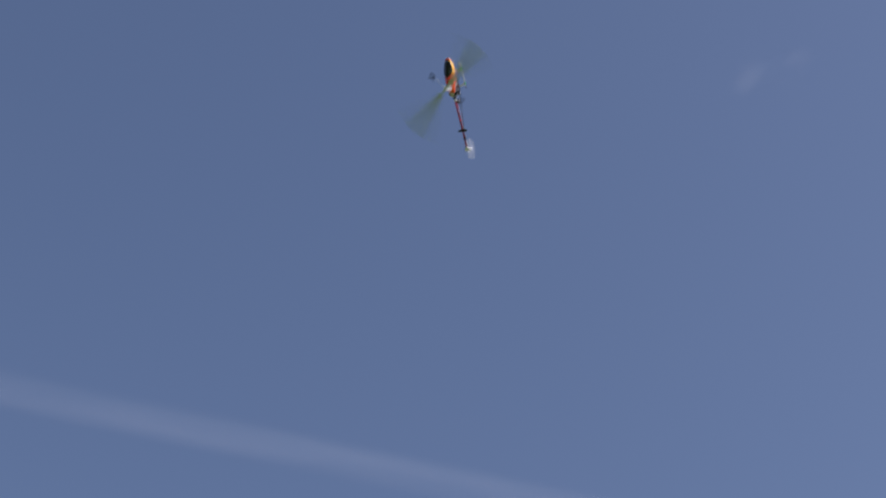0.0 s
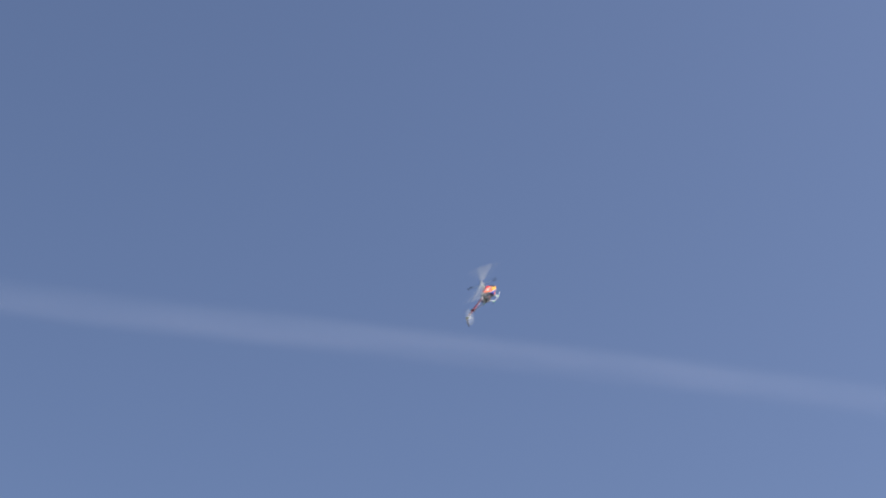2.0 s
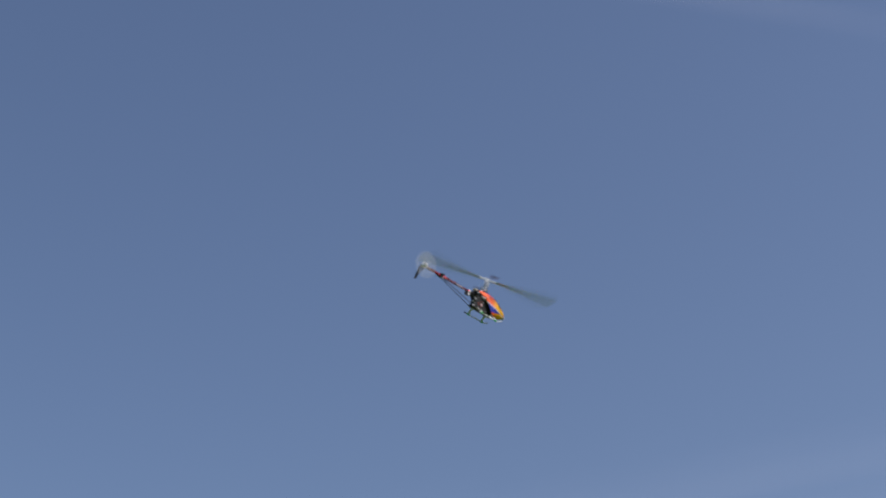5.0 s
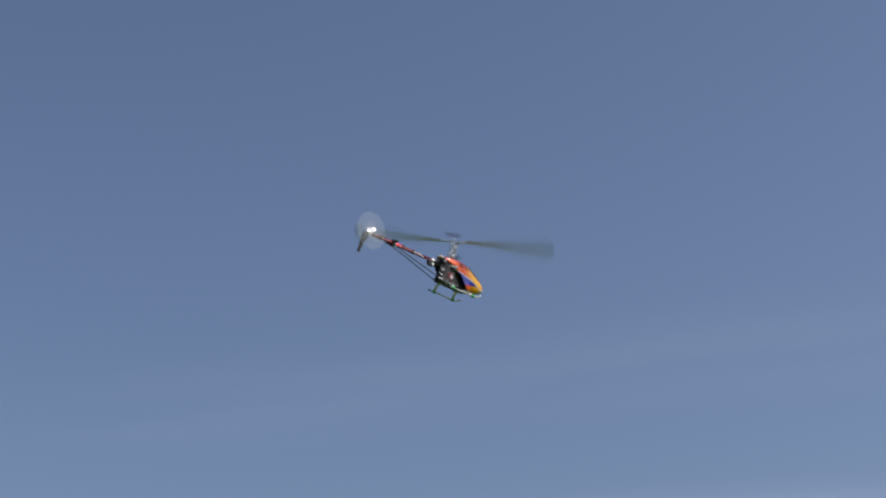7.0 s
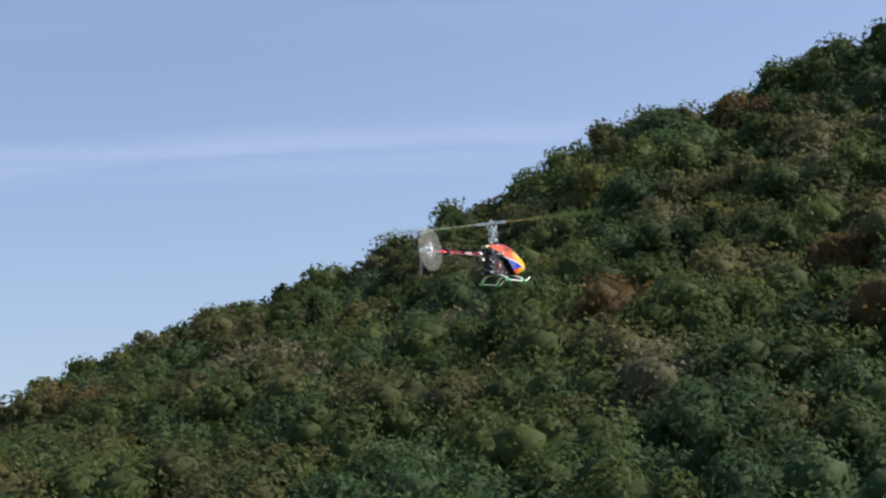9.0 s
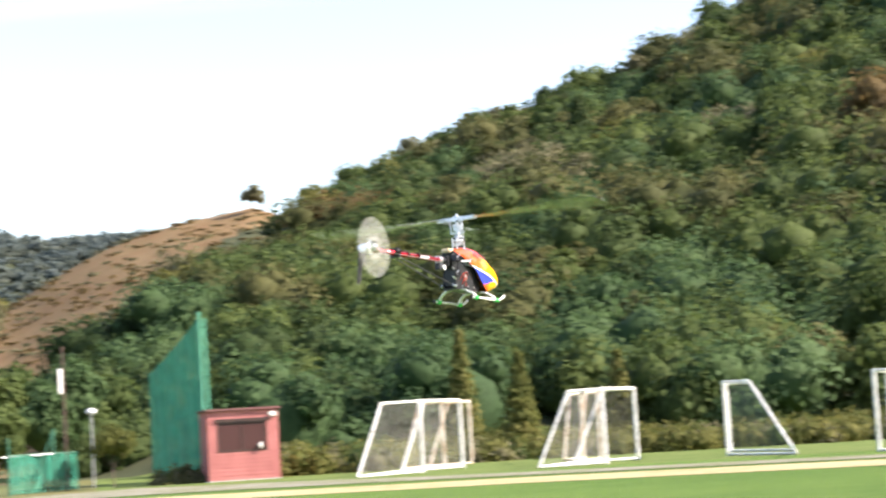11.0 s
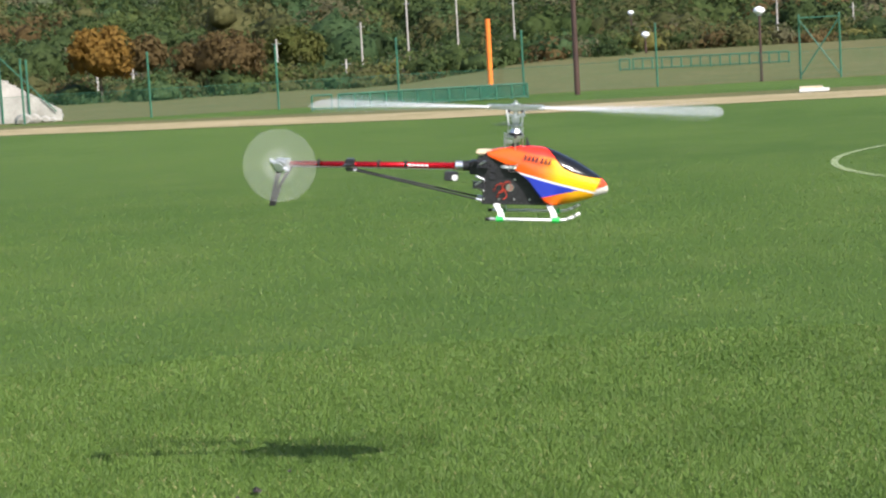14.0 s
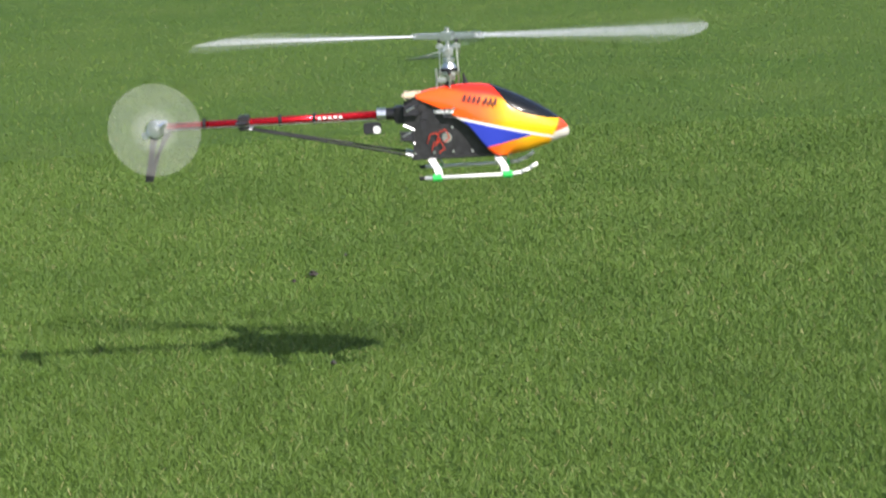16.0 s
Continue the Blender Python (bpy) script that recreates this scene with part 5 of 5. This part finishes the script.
        for r, c in secs:
            rings.append([bm.verts.new((s * r, s * (c * a - 0.004), zz)) for a, zz in ((1, 0.0), (0.55, 0.0032), (-0.2, 0.0028), (-1, 0.0), (-0.2, -0.0018), (0.55, -0.0026))])
        for p, q in zip(rings, rings[1:]):
            for i in range(6):
                bm.faces.new((p[i], p[(i + 1) % 6], q[(i + 1) % 6], q[i]))
        bm.faces.new(rings[0])
        bm.faces.new(rings[-1])
        bmesh.ops.recalc_face_normals(bm, faces=bm.faces)
        blade = part("main_blade", bm, M_BLADE, rot, "white main rotor blade")
        bm = B()
        fan = []
        for i in range(13):
            a = radians(-19 + 38 * i / 12)
            fan.append([bm.verts.new((s * r * math.cos(a), s * r * math.sin(a), 0.0)) for r in (0.16, 0.3, 0.45, 0.6, 0.673)])
        for p, q in zip(fan, fan[1:]):
            for i in range(4):
                bm.faces.new((p[i], q[i], q[i + 1], p[i + 1]))
        part("blur_fan", bm, M_FAN, blade, "pale translucent sweep of the whirling blade")
    return h, rot, tr


def box_between(bm, a, b, w, t):
    """A flat bar from a to b: w wide along x, t thick."""
    a, b = Vector(a), Vector(b)
    d = (b - a).normalized()
    side = Vector((1, 0, 0))
    nrm = d.cross(side).normalized()
    vs = []
    for p in (a, b):
        for i, j in ((-1, -1), (1, -1), (1, 1), (-1, 1)):
            vs.append(bm.verts.new(p + side * (i * w / 2) + nrm * (j * t / 2)))
    for f in ((0, 1, 2, 3), (7, 6, 5, 4), (0, 4, 5, 1), (1, 5, 6, 2), (2, 6, 7, 3), (3, 7, 4, 0)):
        bm.faces.new([vs[i] for i in f])
    bmesh.ops.recalc_face_normals(bm, faces=bm.faces)


heli, main_rotor, tail_rotor = helicopter()

# ---- grass blades ----
def grass():
    n = 640000
    d = rng.uniform(3.85, 27.0, n)
    d = np.where(rng.random(n) < 0.45, rng.uniform(3.85, 10.0, n), d)
    a = rng.uniform(-35.5, 14, n)
    a = np.where(a > np.clip(-5 + (d - 6.5) * 4, -5, 14), rng.uniform(-35.5, -5, n), a)
    keep = rng.random(n) < 1 - ease((d - 15) / 12)
    d, a = d[keep], np.radians(a[keep])
    n = len(d)
    p = np.stack([d * np.sin(a), d * np.cos(a), np.zeros(n)], 1)
    patch = 0.75 + 0.18 * np.sin(p[:, 0] * 2.1 + 1.0 + np.sin(p[:, 1] * 1.3)) * np.sin(p[:, 1] * 1.7)
    h = rng.uniform(0.008, 0.021, n) * (0.8 + 0.4 * patch)
    w = rng.uniform(0.0010, 0.0020, n) * (0.7 + 0.06 * d)
    t = rng.uniform(0, 2 * math.pi, n)
    lean = rng.normal(0, 0.65, (n, 2)) * h[:, None]
    side = np.stack([np.cos(t) * w, np.sin(t) * w, np.zeros(n)], 1)
    tip = p + np.stack([lean[:, 0], lean[:, 1], h], 1)
    v = np.stack([p - side, p + side, tip], 1).reshape(-1, 3)
    me = bpy.data.meshes.new("grass")
    me.vertices.add(3 * n)
    me.vertices.foreach_set("co", v.ravel())
    me.loops.add(3 * n)
    me.loops.foreach_set("vertex_index", np.arange(3 * n, dtype=np.int32))
    me.polygons.add(n)
    me.polygons.foreach_set("loop_start", np.arange(n, dtype=np.int32) * 3)
    k = Mat("grass_blade", 0.55, 0, (0.09, 0.17, 0.03), 0.3)
    r = k.random(True)
    c = k.mix(r, (0.080, 0.146, 0.023), (0.112, 0.180, 0.034))
    c = k.mix(k.ramp(r, 0.965, 0.98), c, (0.34, 0.30, 0.14))
    k.color(k.mix(k.ramp(k.noise(1.1, 4), 0.40, 0.66, 0, 0.6), c, (0.062, 0.116, 0.018)))
    me.materials.append(k.m)
    me.update(calc_edges=True)
    return tagged(new("grass", me), "short mown green grass blades", "grass", kind="stuff")


grass()

# ---- motion ----
# seconds, place of the rotor head, turn about x, y and z in degrees
FLIGHT = [
    (0.0, 4.895, 13.658, 17.466, 167.1, -30.0, -127.5),
    (0.5, 5.893, 14.190, 19.889, 159.8, -65.3, -117.0),
    (1.0, 7.816, 17.221, 21.835, 61.2, -77.5, -15.4),
    (1.5, 7.433, 19.322, 21.485, 22.2, -63.3, 21.8),
    (2.0, 7.939, 22.342, 20.111, 24.8, -58.5, 19.3),
    (2.5, 7.957, 23.331, 17.152, 34.2, -43.3, 25.4),
    (3.0, 7.300, 23.048, 14.800, 8.3, -18.0, 33.9),
    (3.5, 7.614, 19.816, 12.036, 15.7, -0.9, 30.9),
    (4.0, 7.503, 18.082, 10.747, 21.3, 9.2, 25.2),
    (6.5, 4.663, 10.550, 7.144, 7.0, 6.2, 25.2),
    (7.0, 5.055, 10.565, 6.428, 7.6, 4.1, 21.7),
    (7.5, 5.642, 10.201, 5.491, 8.5, -3.2, 18.9),
    (8.0, 6.278, 9.998, 4.868, 13.1, -10.3, 15.5),
    (8.5, 6.622, 9.541, 4.334, 2.3, -6.8, 17.2),
    (10.8, 4.177, 7.373, 2.489, -3.9, -1.3, 51.2),
    (11.0, 3.682, 7.333, 2.441, -1.8, 2.2, 34.6),
    (11.3, 2.978, 7.483, 2.409, -0.2, 5.1, 22.0),
    (11.5, 2.447, 7.472, 2.385, 0.9, 6.3, 25.1),
    (12.0, 1.191, 7.407, 2.221, 8.5, 1.2, 27.2),
    (12.5, 0.079, 7.635, 1.918, 12.4, -0.9, 16.4),
    (13.0, -0.851, 7.073, 1.565, 9.0, 3.2, 2.6),
    (13.5, -1.432, 6.448, 1.411, 4.8, 5.0, 9.6),
    (14.0, -1.723, 5.980, 1.350, 4.2, 4.0, 14.2),
    (14.5, -1.787, 5.487, 1.315, 3.6, 3.9, 15.8),
    (15.0, -1.751, 5.107, 0.893, 0.9, 1.5, 17.2),
    (15.5, -1.692, 4.797, 0.783, -2.3, -1.9, 16.6),
    (16.0, -1.700, 4.642, 1.035, -0.6, -0.1, 20.1),
]
# seconds and the way that the main blades point, seen from above, in degrees off the boom's line
BLADES = [(0, 130), (0.5, 60), (1, 90), (1.5, 120), (2, 20), (2.5, 120), (3, 130), (3.5, 129), (4, 129), (6.5, 105), (7, 133), (7.5, 132), (8, 45), (8.5, 40), (11, 95), (11.5, 115), (12, 142), (12.5, 148), (13, 166), (13.5, 168), (14, 177), (14.5, 182), (15, 174), (15.5, 268), (16, 165)]


def motions():
    walk(heli, [(t, pose(*p)) for t, *p in FLIGHT])
    rows, turn = [], BLADES[0][1]
    for (t0, a0), (t1, a1) in zip(BLADES, BLADES[1:]):
        n = frame(t1) - frame(t0)
        want = a1 - turn
        total = want + 180 * math.ceil((n * 77 - want) / 180)
        for i in range(n):
            rows.append((t0 + i / FPS, pose(0, 0, 0, 0, 0, turn + total * i / n)))
        turn += total
    rows.append((BLADES[-1][0], pose(0, 0, 0, 0, 0, turn)))
    walk(main_rotor, rows)
    walk(tail_rotor, [(i / FPS, pose(-0.776, -0.042, -0.2, 0, 80 * i, 0)) for i in range(int(16 * FPS) + 1)])


motions()
